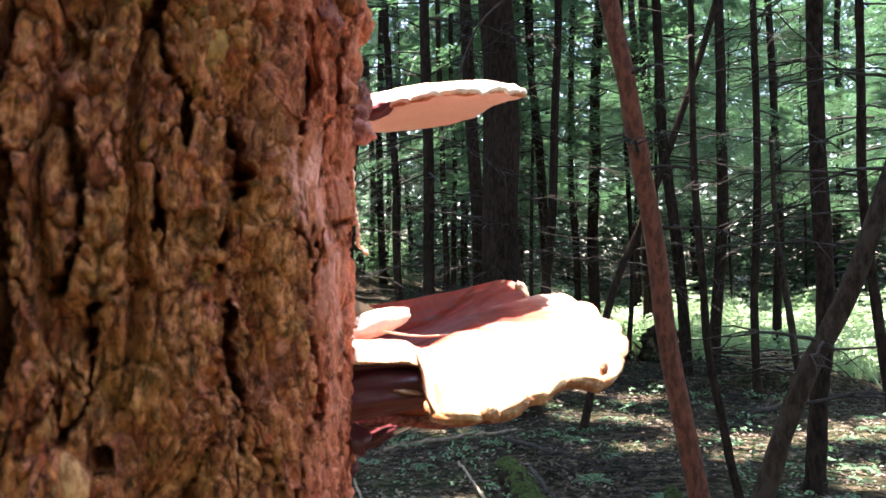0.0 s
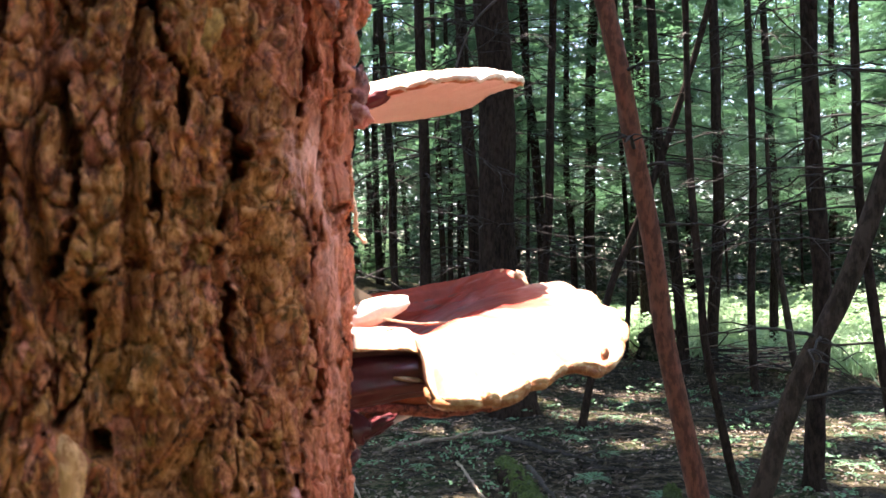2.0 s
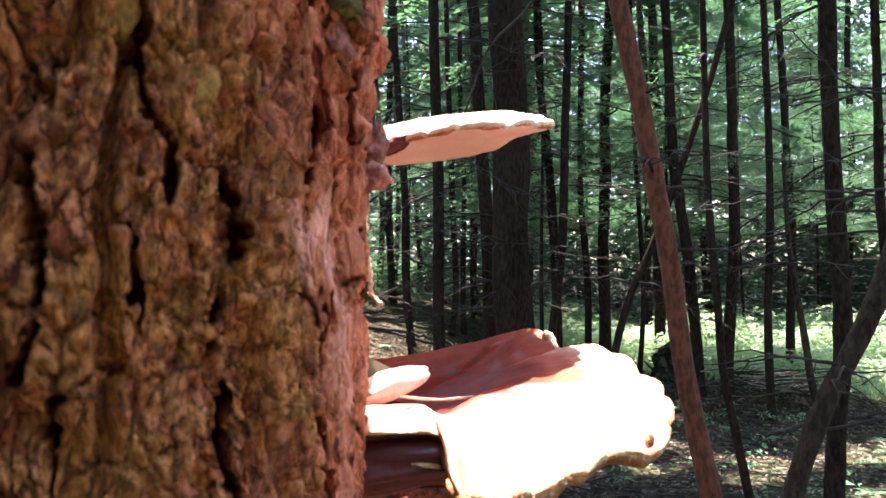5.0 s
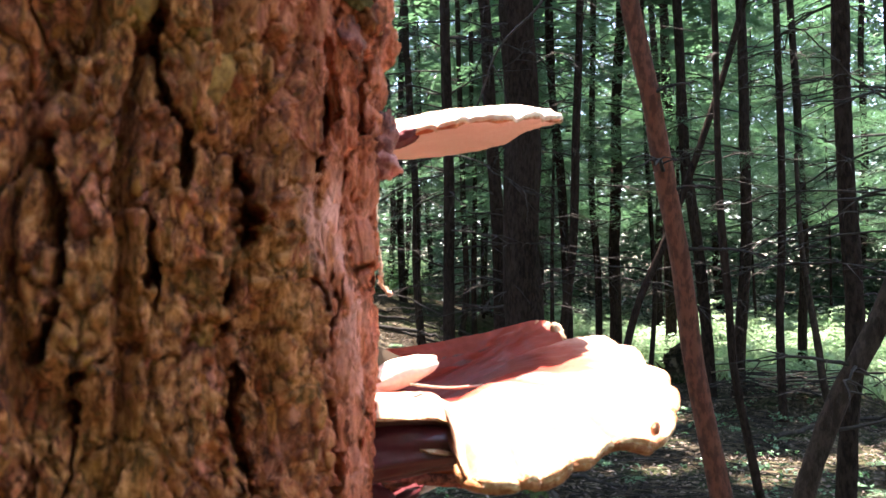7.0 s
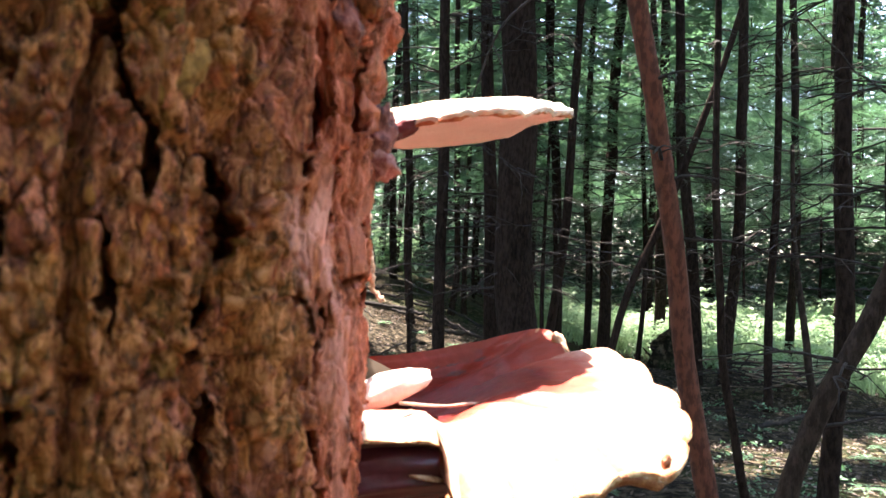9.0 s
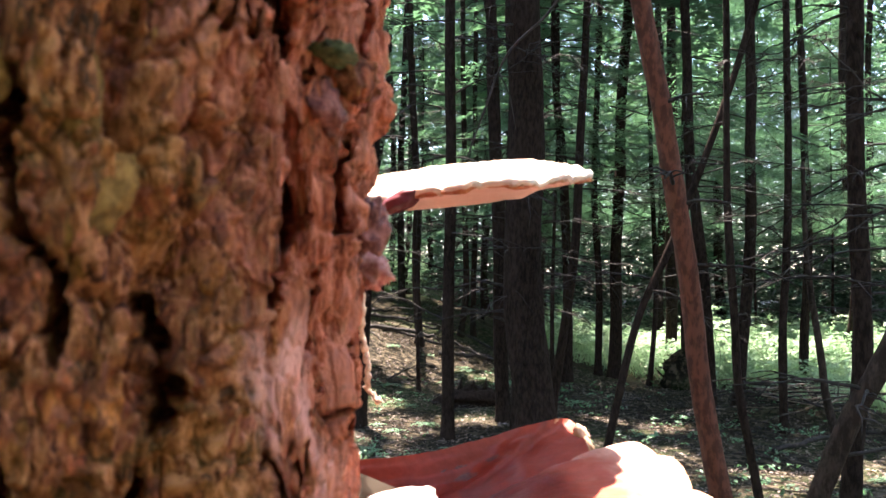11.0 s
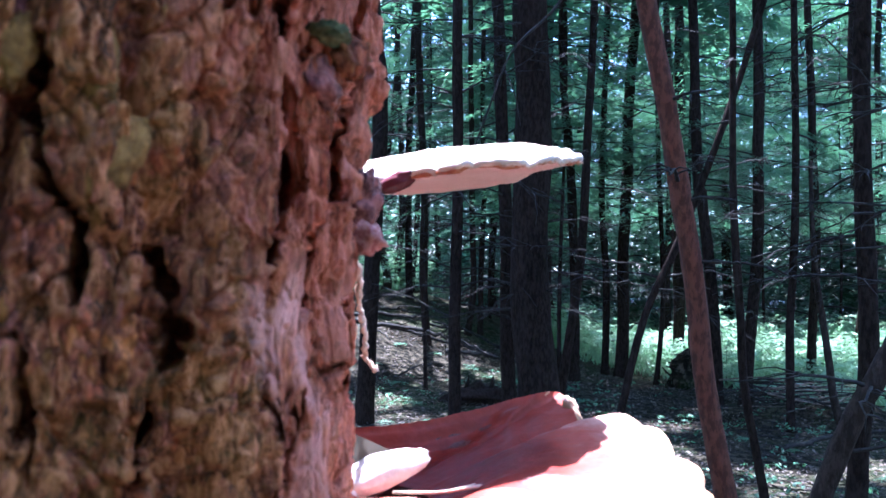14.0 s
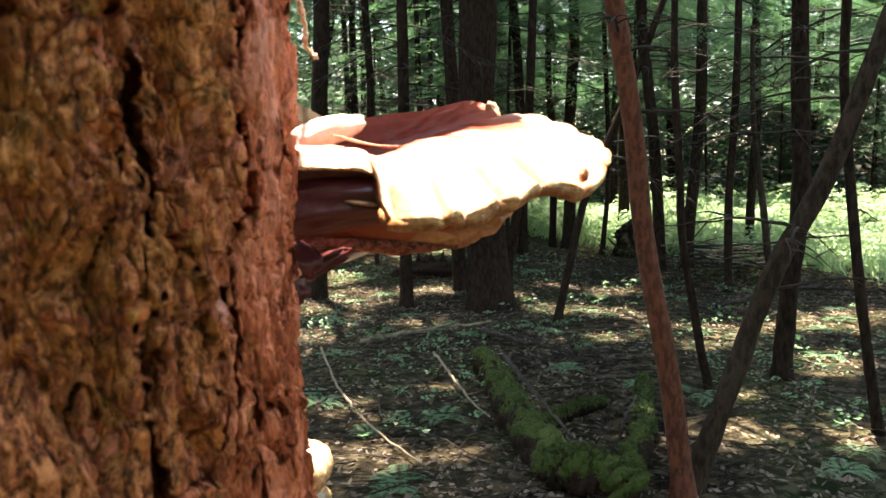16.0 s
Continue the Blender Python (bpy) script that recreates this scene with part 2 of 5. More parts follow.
def near_bark_material():
    """Hemlock bark: ochre and rust plates with grey-pink flakes, green lichen dust and red inner bark on one flank."""
    m, t, p = mat_base("hemlock_bark")
    v = coords(t, (1, 1, 0.45))
    ap = t.nodes.new("ShaderNodeAttribute")
    ap.attribute_name = "plate"
    plates = ramp(t, ap.outputs["Fac"], [(0.20, (0.30, 0.24, 0.20)), (0.36, (1.0, 0.94, 0.86)), (0.48, (0.55, 0.50, 0.42)), (0.60, (1.0, 0.98, 1.0)), (0.76, (0.70, 0.62, 0.52))])
    tones = [(0.0, (0.085, 0.0180, 0.0080)), (0.16, (0.460, 0.1250, 0.0400)), (0.32, (0.760, 0.3000, 0.0700)), (0.46, (0.240, 0.0600, 0.0200)), (0.60, (0.800, 0.3000, 0.1950)), (0.74, (0.330, 0.1900, 0.0240)), (0.88, (0.640, 0.1550, 0.0520)), (1.0, (0.140, 0.0300, 0.0130))]
    one, joint = flakes(t, warped(t, coords(t, (1, 1, 0.55)), 55.0, 0.016), 105.0)
    two, seam = flakes(t, warped(t, coords(t, (1, 1, 0.6)), 90.0, 0.010), 230.0)
    grain_at = warped(t, coords(t, (1, 1, 0.16)), 90.0, 0.006)
    _, fibre = noise_ramp(t, grain_at, 330, [(0, (0, 0, 0)), (1, (1, 1, 1))], 5, 0.7)
    _, pick = noise_ramp(t, v, 75, [(0, (0, 0, 0)), (1, (1, 1, 1))], 5, 0.65)
    fine, f2 = noise_ramp(t, v, 260, [(0.42, (0.080, 0.0225, 0.0082)), (0.49, (0.400, 0.1215, 0.0377)), (0.58, (0.700, 0.2950, 0.1200))], 6, 0.75)
    c = mixed(t, ramp01(t, pick, 0.46, 0.54), ramp(t, one, tones), ramp(t, two, tones))
    c = mixed(t, 0.6, c, plates, "MULTIPLY")
    c = mixed(t, 0.25, c, fine)
    c = mixed(t, 0.7, c, ramp(t, joint, [(0.0, (0.160, 0.1170, 0.0902)), (0.07, (1, 1, 1))]), "MULTIPLY")
    c = mixed(t, 0.5, c, ramp(t, seam, [(0.0, (0.200, 0.1500, 0.1200)), (0.10, (1, 1, 1))]), "MULTIPLY")
    _, crumb = noise_ramp(t, warped(t, coords(t, (1, 1, 0.6)), 70.0, 0.01), 110, [(0, (0, 0, 0)), (1, (1, 1, 1))], 6, 0.75)
    c = mixed(t, 0.6, c, ramp(t, crumb, [(0.38, (0.220, 0.1530, 0.1230)), (0.47, (1, 1, 1))]), "MULTIPLY")
    _, fl = noise_ramp(t, coords(t), 20, [(0, (0, 0, 0)), (1, (1, 1, 1))], 6, 0.7)
    c = mixed(t, ramp01(t, fl, 0.51, 0.58), c, mixed(t, 0.30, fine, (0.290, 0.1750, 0.0240)))
    _, fg = noise_ramp(t, coords(t), 46, [(0, (0, 0, 0)), (1, (1, 1, 1))], 6, 0.7)
    c = mixed(t, ramp01(t, fg, 0.52, 0.575), c, mixed(t, 0.3, fine, (0.055, 0.0520, 0.0090)))
    _, fd = noise_ramp(t, coords(t, (1, 1, 0.5)), 30, [(0, (0, 0, 0)), (1, (1, 1, 1))], 7, 0.75)
    c = mixed(t, ramp01(t, fd, 0.53, 0.59), c, mixed(t, 0.15, fine, (0.050, 0.0144, 0.0066)))
    at = t.nodes.new("ShaderNodeAttribute")
    at.attribute_name = "flank"
    red, _ = noise_ramp(t, coords(t, (1, 1, 0.25)), 60, [(0.40, (0.065, 0.0117, 0.0049)), (0.47, (0.460, 0.0980, 0.0380)), (0.55, (0.800, 0.2850, 0.1700)), (0.65, (0.720, 0.2800, 0.1950))], 7, 0.75)
    red = mixed(t, 0.85, red, ramp(t, fibre, [(0.36, (0.180, 0.1080, 0.0820)), (0.48, (1, 1, 1))]), "MULTIPLY")
    c = mixed(t, at.outputs["Fac"], c, mixed(t, 0.25, red, fine))
    ar = t.nodes.new("ShaderNodeAttribute")
    ar.attribute_name = "resin"
    c = mixed(t, ar.outputs["Fac"], c, (0.800, 0.4000, 0.3100))
    c = mixed(t, 1.0, c, (1.12, 0.97, 0.92), "MULTIPLY")
    t.links.new(c, p.inputs["Base Color"])
    p.inputs["Roughness"].default_value = 0.85
    p.inputs["Specular IOR Level"].default_value = 0.3
    hs = t.nodes.new("ShaderNodeMath")
    hs.operation = "ADD"
    t.links.new(f2, hs.inputs[0])
    hj = t.nodes.new("ShaderNodeMath")
    hj.operation = "MULTIPLY_ADD"
    hj.inputs[1].default_value = 0.45
    t.links.new(ramp01(t, joint, 0.0, 0.14), hj.inputs[0])
    t.links.new(crumb, hj.inputs[2])
    t.links.new(hj.outputs[0], hs.inputs[1])
    bump(t, p, hs.outputs[0], 0.9, 0.0032)
    return m


def cap_material(name, inner, middle, outer, margin, gloss, stops=(0.0, 0.35, 0.7, 0.95), stretch=(1, 1, 1), coat=0.08):
    """Lacquered cap: colour runs in growth bands from the stem to the pale margin."""
    m, t, p = mat_base(name)
    at = t.nodes.new("ShaderNodeAttribute")
    at.attribute_name = "band"
    n = node(t, "ShaderNodeTexNoise", Scale=70.0, Detail=4.0)
    t.links.new(coords(t, stretch), n.inputs["Vector"])
    add = t.nodes.new("ShaderNodeMath")
    add.operation = "MULTIPLY_ADD"
    add.inputs[1].default_value = 0.35
    t.links.new(n.outputs["Fac"], add.inputs[0])
    sub = t.nodes.new("ShaderNodeMath")
    sub.operation = "SUBTRACT"
    sub.inputs[1].default_value = 0.175
    t.links.new(at.outputs["Fac"], sub.inputs[0])
    t.links.new(sub.outputs[0], add.inputs[2])
    r = t.nodes.new("ShaderNodeValToRGB")
    while len(r.color_ramp.elements) < 4:
        r.color_ramp.elements.new(0.5)
    for e, pos, c in zip(r.color_ramp.elements, stops, (inner, middle, outer, margin)):
        e.position, e.color = pos, (*c, 1)
    t.links.new(add.outputs[0], r.inputs[0])
    spots, f = noise_ramp(t, coords(t), 260, [(0.3, (0.75, 0.72, 0.7)), (0.6, (1, 1, 1))], 3)
    t.links.new(mixed(t, 0.7, r.outputs[0], spots, "MULTIPLY"), p.inputs["Base Color"])
    p.inputs["Roughness"].default_value = gloss
    p.inputs["Coat Weight"].default_value = coat
    p.inputs["Coat Roughness"].default_value = 0.25
    p.inputs["Specular IOR Level"].default_value = 0.12
    p.inputs["Subsurface Weight"].default_value = 0.06
    p.inputs["Subsurface Radius"].default_value = (0.006, 0.003, 0.002)
    p.inputs["Subsurface Scale"].default_value = 0.6
    bump(t, p, f, 0.35, 0.001)
    return m


BARK = near_bark_material()
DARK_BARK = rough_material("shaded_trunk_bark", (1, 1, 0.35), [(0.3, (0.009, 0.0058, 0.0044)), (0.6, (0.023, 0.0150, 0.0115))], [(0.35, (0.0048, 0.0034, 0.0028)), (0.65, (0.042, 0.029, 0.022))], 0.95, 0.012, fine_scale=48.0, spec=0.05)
GREY_BARK = rough_material("grey_smooth_bark", (1, 1, 0.35), [(0.3, (0.016, 0.011, 0.008)), (0.65, (0.038, 0.027, 0.020))], [(0.38, (0.007, 0.005, 0.0035)), (0.62, (0.062, 0.045, 0.033))], 0.9, 0.010, fine_scale=42.0, spec=0.08)
RED_BARK = rough_material("rust_brown_bark", (1, 1, 0.4), [(0.3, (0.050, 0.015, 0.008)), (0.65, (0.105, 0.035, 0.018))], [(0.40, (0.024, 0.007, 0.0035)), (0.60, (0.150, 0.052, 0.027))], 0.85, 0.006, fine_scale=48.0)
TWIG = rough_material("dead_grey_twig", (1, 1, 1), [(0.3, (0.009, 0.0075, 0.006)), (0.7, (0.036, 0.031, 0.026))], [(0.35, (0.007, 0.006, 0.005)), (0.65, (0.055, 0.047, 0.040))], 0.9, 0.002)
PALE_WOOD = rough_material("bleached_stick_wood", (1, 1, 1), [(0.3, (0.10, 0.075, 0.052)), (0.7, (0.26, 0.21, 0.155))], [(0.35, (0.07, 0.05, 0.036)), (0.65, (0.30, 0.24, 0.18))], 0.85, 0.002)
SOIL = rough_material("leaf_litter_soil", (1, 1, 1), [(0.36, (0.0045, 0.0038, 0.002)), (0.46, (0.016, 0.014, 0.008)), (0.53, (0.042, 0.035, 0.021)), (0.60, (0.020, 0.038, 0.012))], [(0.40, (0.004, 0.003, 0.002)), (0.5, (0.020, 0.017, 0.010)), (0.60, (0.088, 0.071, 0.046))], 0.95, 0.03, spec=0.08, fine_mix=0.6, coarse_scale=0.8, fine_scale=14.0)
MOSS = rough_material("moss", (1, 1, 1), [(0.38, (0.014, 0.026, 0.006)), (0.60, (0.040, 0.066, 0.012))], [(0.40, (0.012, 0.022, 0.006)), (0.60, (0.060, 0.090, 0.018))], 1.0, 0.015, coarse_scale=6.0, fine_scale=60.0)
LEAF = leaf_material("hemlock_needles", (0.013, 0.040, 0.028), (0.108, 0.205, 0.130), (0.082, 0.195, 0.092), 0.35, 0.40)
MOSS_TIPS = leaf_material("moss_tips", (0.018, 0.032, 0.007), (0.060, 0.090, 0.018), (0.04, 0.07, 0.012), 0.8, 0.3)
LEAF_FAR = leaf_material("distant_leaves", (0.009, 0.028, 0.021), (0.078, 0.150, 0.100), (0.058, 0.135, 0.070), 0.5)
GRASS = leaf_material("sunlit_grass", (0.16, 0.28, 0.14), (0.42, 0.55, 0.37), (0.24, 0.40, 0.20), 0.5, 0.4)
FERN = leaf_material("fern_green", (0.055, 0.130, 0.070), (0.150, 0.290, 0.160), (0.08, 0.20, 0.07), 0.45, 0.35)
LITTER = leaf_material("dry_fallen_leaves", (0.009, 0.0065, 0.005), (0.25, 0.195, 0.155), (0.10, 0.06, 0.03), 0.8, 0.15)
CAP = cap_material("lacquered_cap", (0.10, 0.009, 0.008), (0.23, 0.036, 0.020), (0.33, 0.078, 0.050), (0.58, 0.40, 0.30), 0.42, (0.05, 0.45, 0.75, 1.02), coat=0.02)
CAP_PALE = cap_material("pale_young_cap", (0.48, 0.32, 0.21), (0.57, 0.42, 0.29), (0.62, 0.50, 0.38), (0.68, 0.60, 0.51), 0.5)
CAP_RED = cap_material("mahogany_cap", (0.035, 0.007, 0.008), (0.19, 0.034, 0.022), (0.40, 0.095, 0.044), (0.64, 0.30, 0.14), 0.45, (0.1, 0.5, 0.88, 1.05), coat=0.02)
STEM = cap_material("purple_brown_stem", (0.055, 0.012, 0.015), (0.125, 0.024, 0.028), (0.24, 0.055, 0.050), (0.3, 0.09, 0.06), 0.35, (0.05, 0.35, 0.5, 0.75), (0.25, 1, 1.6), 0.35)
YELLOW_LIP = rough_material("golden_fungus_lip", (1, 1, 1), [(0.44, (0.22, 0.070, 0.025)), (0.62, (0.42, 0.18, 0.070))], [(0.46, (0.20, 0.065, 0.025)), (0.64, (0.52, 0.28, 0.13))], 0.45, 0.0015, coarse_scale=45.0, fine_scale=240.0)
RUST_MARGIN = rough_material("rust_orange_margin", (1, 1, 1), [(0.35, (0.28, 0.075, 0.032)), (0.6, (0.50, 0.19, 0.085))], [(0.35, (0.26, 0.07, 0.03)), (0.65, (0.60, 0.27, 0.13))], 0.5, 0.001, coarse_scale=60.0, fine_scale=300.0)
RUST_PORES = rough_material("dark_brown_pores", (1, 1, 1), [(0.3, (0.06, 0.018, 0.018)), (0.7, (0.14, 0.05, 0.042))], [(0.35, (0.06, 0.02, 0.018)), (0.65, (0.20, 0.09, 0.07))], 0.7, 0.0008, coarse_scale=40.0, fine_scale=500.0)
PORES = rough_material("cream_pore_surface", (1, 1, 1), [(0.3, (0.82, 0.61, 0.57)), (0.7, (0.90, 0.72, 0.68))], [(0.35, (0.78, 0.58, 0.54)), (0.65, (0.92, 0.76, 0.72))], 0.8, 0.0008, coarse_scale=30.0, fine_scale=500.0)
MARGIN = rough_material("yellow_white_margin", (1, 1, 1), [(0.43, (0.34, 0.125, 0.04)), (0.60, (0.60, 0.38, 0.20))], [(0.44, (0.30, 0.115, 0.045)), (0.62, (0.72, 0.54, 0.34))], 0.45, 0.001, coarse_scale=60.0, fine_scale=300.0)
PINK = rough_material("rose_pink_fungus", (1, 1, 1), [(0.4, (0.26, 0.06, 0.05)), (0.6, (0.55, 0.21, 0.17))], [(0.4, (0.25, 0.06, 0.05)), (0.62, (0.66, 0.32, 0.27))], 0.4, 0.0008, coarse_scale=60.0, fine_scale=300.0)
BUD = rough_material("pink_purple_bud", (1, 1, 1), [(0.4, (0.045, 0.006, 0.004)), (0.6, (0.22, 0.042, 0.026))], [(0.4, (0.05, 0.008, 0.006)), (0.62, (0.52, 0.17, 0.11))], 0.4, 0.0008, coarse_scale=60.0, fine_scale=300.0)
FIBRE = rough_material("pale_bark_fibre", (1, 1, 1), [(0.3, (0.42, 0.26, 0.17)), (0.7, (0.62, 0.45, 0.32))], [(0.35, (0.4, 0.25, 0.17)), (0.65, (0.7, 0.55, 0.42))], 0.9, 0.001, coarse_scale=60.0, fine_scale=400.0)
SAGE = rough_material("sage_lichen", (1, 1, 1), [(0.4, (0.055, 0.060, 0.022)), (0.6, (0.13, 0.135, 0.055))], [(0.4, (0.04, 0.035, 0.016)), (0.6, (0.20, 0.185, 0.085))], 0.95, 0.002, coarse_scale=80.0, fine_scale=400.0)
BLAZE = rough_material("pale_trail_paint", (1, 1, 1), [(0.4, (0.42, 0.46, 0.58)), (0.6, (0.62, 0.66, 0.76))], [(0.4, (0.35, 0.38, 0.48)), (0.6, (0.68, 0.72, 0.80))], 0.6, 0.002)
OCHRE = rough_material("ochre_wood_stub", (1, 1, 0.5), [(0.4, (0.34, 0.125, 0.040)), (0.6, (0.70, 0.330, 0.120))], [(0.4, (0.22, 0.080, 0.028)), (0.6, (0.78, 0.420, 0.190))], 0.9, 0.002, coarse_scale=80.0, fine_scale=300.0)
LICHEN = rough_material("yellow_green_lichen", (1, 1, 1), [(0.38, (0.15, 0.070, 0.014)), (0.62, (0.32, 0.145, 0.030))], [(0.38, (0.08, 0.032, 0.010)), (0.62, (0.42, 0.200, 0.050))], 0.95, 0.002, coarse_scale=80.0, fine_scale=300.0)

# ---- ground ----
def ground_z(x, y):
    x, y = np.asarray(x, float), np.asarray(y, float)
    z = 0.10 * (fnoise(x * 0.35 + 9, y * 0.35 + 4, 0, 3, 21) - 0.5) + 0.035 * (fnoise(x * 2.2, y * 2.2, 0, 3, 22) - 0.5)
    z = z + (0.85 + 0.5 * (fnoise(x * 0.9, y * 0.9, 0, 3, 25) - 0.5)) * step01(y, 7.5, 14.0) * step01(-x, -2.2, 1.8)  # a bank
    z = z + 0.22 * np.exp(-(((x + 1.5) / 0.7) ** 2 + ((y - 10.2) / 1.2) ** 2))
    z = z + 0.16 * np.exp(-(((x - 3.0) / 0.8) ** 2 + ((y - 7.9) / 0.4) ** 2))
    far = np.hypot(x, y - 6)
    return z * (1 - step01(far, 40, 80))


def stretched(a, b, step, reach):
    mid = np.arange(a, b + step / 2, step)
    out = step * 1.35 ** np.arange(1, 40)
    out = np.cumsum(out)
    out = out[out < reach]
    return np.concatenate([(a - out)[::-1], mid, b + out])


gx, gy = stretched(-4, 8, 0.11, 900), stretched(1.0, 14, 0.11, 900)
GX, GY = np.meshgrid(gx, gy)
gv = np.stack([GX, GY, ground_z(GX, GY)], -1).reshape(-1, 3)
a = np.arange(len(gy) - 1)[:, None] * len(gx) + np.arange(len(gx) - 1)[None]
gf = np.stack([a, a + 1, a + len(gx) + 1, a + len(gx)], -1).reshape(-1, 4)
ground = part("ground", (gv, gf), SOIL, None)
tagged(ground, "brown forest floor of soil and old needles", "ground", kind="structure")

# ---- the near trunk ----
AXIS, RADIUS = np.array([-0.2, 0.4]), 0.147
# Deep cracks in the bark: angle in degrees, height, all along one crack; half width in mm first.
CRACKS = [
    (8.0, [(-4, 1.42), (-5, 1.365), (-7, 1.334), (-9, 1.314), (-13, 1.292)]),
    (4.4, [(-25, 1.42), (-24, 1.38), (-20, 1.345), (-20, 1.322), (-23, 1.302)]),
    (1.5, [(-35, 1.300), (-34, 1.276), (-35, 1.256), (-37, 1.237)]),
    (1.8, [(-33, 1.230), (-33, 1.207), (-33, 1.192), (-34, 1.176)]),
    (1.7, [(-50, 1.345), (-48, 1.317), (-45, 1.306), (-45, 1.290)]),
    (1.8, [(-49, 1.280), (-48, 1.266), (-47, 1.252)]),
    (2.0, [(-60, 1.30), (-58, 1.26), (-60, 1.238)]),
    (2.1, [(-56, 1.232), (-55, 1.213), (-57, 1.196), (-60, 1.188)]),
    (1.8, [(-13, 1.262), (-16, 1.223), (-14, 1.185)]),
    (1.5, [(-35, 1.140), (-36, 1.12), (-35, 1.10), (-31, 1.06)]),
    (1.2, [(-9, 1.196), (-17, 1.166), (-18, 1.135), (-14, 1.08)]),
    (2.2, [(-66, 1.36), (-68, 1.30), (-66, 1.22), (-70, 1.15)]),
]
PITS = [(-23, 1.150, 3.4), (-54, 1.180, 5.5), (-33, 1.155, 1.4), (-34, 1.149, 1.6), (-37, 1.146, 1.5), (-8, 1.105, 1.2), (-25, 1.118, 1.0)]


def lean(z):
    return 0.085 * np.clip(np.logaddexp(0, (np.asarray(z) - 1.22) * 30) / 30, 0, 0.5)


def girth(z):
    return RADIUS * (1 + 0.7 * np.exp(-np.asarray(z) / 0.16)) + 0.035 * np.clip(1.15 - z, 0, 1.2) - 0.006 * np.clip(z - 1.2, 0, 20)


def bark_relief(deg, z):
    """Depth of the bark over the girth, and masks for the red flank and the resin run."""
    s = np.radians(deg) * RADIUS
    w1 = 2 * fnoise(s * 45, z * 26, 3.3, 2, 31) - 1
    w2 = 2 * fnoise(s * 130, z * 60, 1.7, 2, 32) - 1
    sw, zw = s + 0.006 * w1 + 0.0012 * w2, z + 0.004 * w2 + 0.008 * w1
    r = np.abs(2 * fnoise(sw * 34, z * 7.0, 0.4, 2, 33) - 1)
    h = 0.004 - 0.012 * (1 - step01(r, 0.01, 0.16))
    d1, d2, plate, tilt = scales(sw * 58, zw * 24, 41)
    h = h + 0.0026 * (plate - 0.5) + 0.0030 * tilt - 0.0036 * (1 - step01(d2 - d1, 0.0, 0.07))
    d1, d2, val, tilt = scales(sw * 115 + 7, zw * 62, 45)
    h = h + 0.0020 * (val - 0.5) + 0.0026 * tilt - 0.0014 * (1 - step01(d2 - d1, 0.0, 0.07))
    d1, d2, chip, tilt = scales(sw * 250 + 3, zw * 150, 43)
    h = h + 0.0010 * (chip - 0.5) + 0.0015 * tilt
    plate = 0.30 * plate + 0.45 * val + 0.25 * chip
    r = np.abs(2 * fnoise(sw * 110, zw * 40, 4.0, 3, 46) - 1)
    h = h - 0.0036 * (1 - step01(r, 0.0, 0.10))
    h = h + 0.0040 * (fnoise(s * 60, z * 30, 5.0, 3, 47) - 0.5) + 0.0024 * (fnoise(s * 420, z * 300, 2.0, 4, 48) - 0.5)
    flank = step01(deg + 7 * w1 + 5 * w2 + 12 * step01(z, 1.27, 1.36), -27, -12)
    fib = fnoise(s * 330, z * 22, 8.0, 3, 49)
    h = h * (1 - 0.45 * flank) + flank * (0.0105 * (fib - 0.5) - 0.007 * (1 - step01(np.abs(2 * fnoise(sw * 120, z * 16, 7.0, 2, 57) - 1), 0.0, 0.16)))
    run = -20 + 16 * step01(-z, -1.29, -1.22)
    mask = np.exp(-(((deg - run) / 6.5) ** 2)) * step01(z, 1.195, 1.225) * (1 - step01(z, 1.285, 1.305))
    resin = mask * step01(fnoise(s * 110, z * 60, 0, 3, 51) + 0.25 * w2, 0.30, 0.62)
    h = h * (1 - 0.75 * mask) + 0.001 * mask
    h = h + 0.0035 * step01(deg, -28, -2)
    jag = 0.0016 * (2 * fnoise(s * 520, z * 300, 9.0, 2, 59) - 1) + 0.0030 * (2 * fnoise(s * 150, z * 90, 6.0, 4, 53) - 1)
    thin = np.abs(2 * fnoise(sw * 95, zw * 17, 3.0, 3, 61) - 1)
    some = step01(fnoise(s * 40, z * 25, 1.0, 2, 63), 0.48, 0.62)
    crack = 0.008 * some * (1 - step01(thin, 0.01, 0.055))
    for half, line in CRACKS:
        p = curve_points([(radians(a) * RADIUS, b) for a, b in line], 24)
        best = np.full(s.shape, 9.0)
        near = (np.abs(z - p[:, 1].mean()) < np.ptp(p[:, 1]) / 2 + 0.03) & (np.abs(s - p[:, 0].mean()) < np.ptp(p[:, 0]) / 2 + 0.03)
        q = best[near]
        for (ax, ay), (bx, by) in zip(p[:-1], p[1:]):
            l2 = (bx - ax) ** 2 + (by - ay) ** 2
            u = np.clip(((s[near] - ax) * (bx - ax) + (z[near] - ay) * (by - ay)) / l2, 0, 1)
            q = np.minimum(q, np.hypot(s[near] - ax - u * (bx - ax), z[near] - ay - u * (by - ay)))
        best[near] = q
        crack = np.maximum(crack, (0.044 if half > 4 else 0.024) * (1 - step01(best + jag, half * 0.0005, half * (0.0011 if half > 4 else 0.0010))))
    for a, b, half in PITS:
        d = np.hypot(s - radians(a) * RADIUS, (z - b) * 0.9)
        crack = np.maximum(crack, 0.022 * (1 - step01(d + 0.25 * jag, half * 0.0006, half * 0.0011)))
    return np.maximum(h, -0.03), flank * (1 - 0.5 * mask), resin, plate, crack


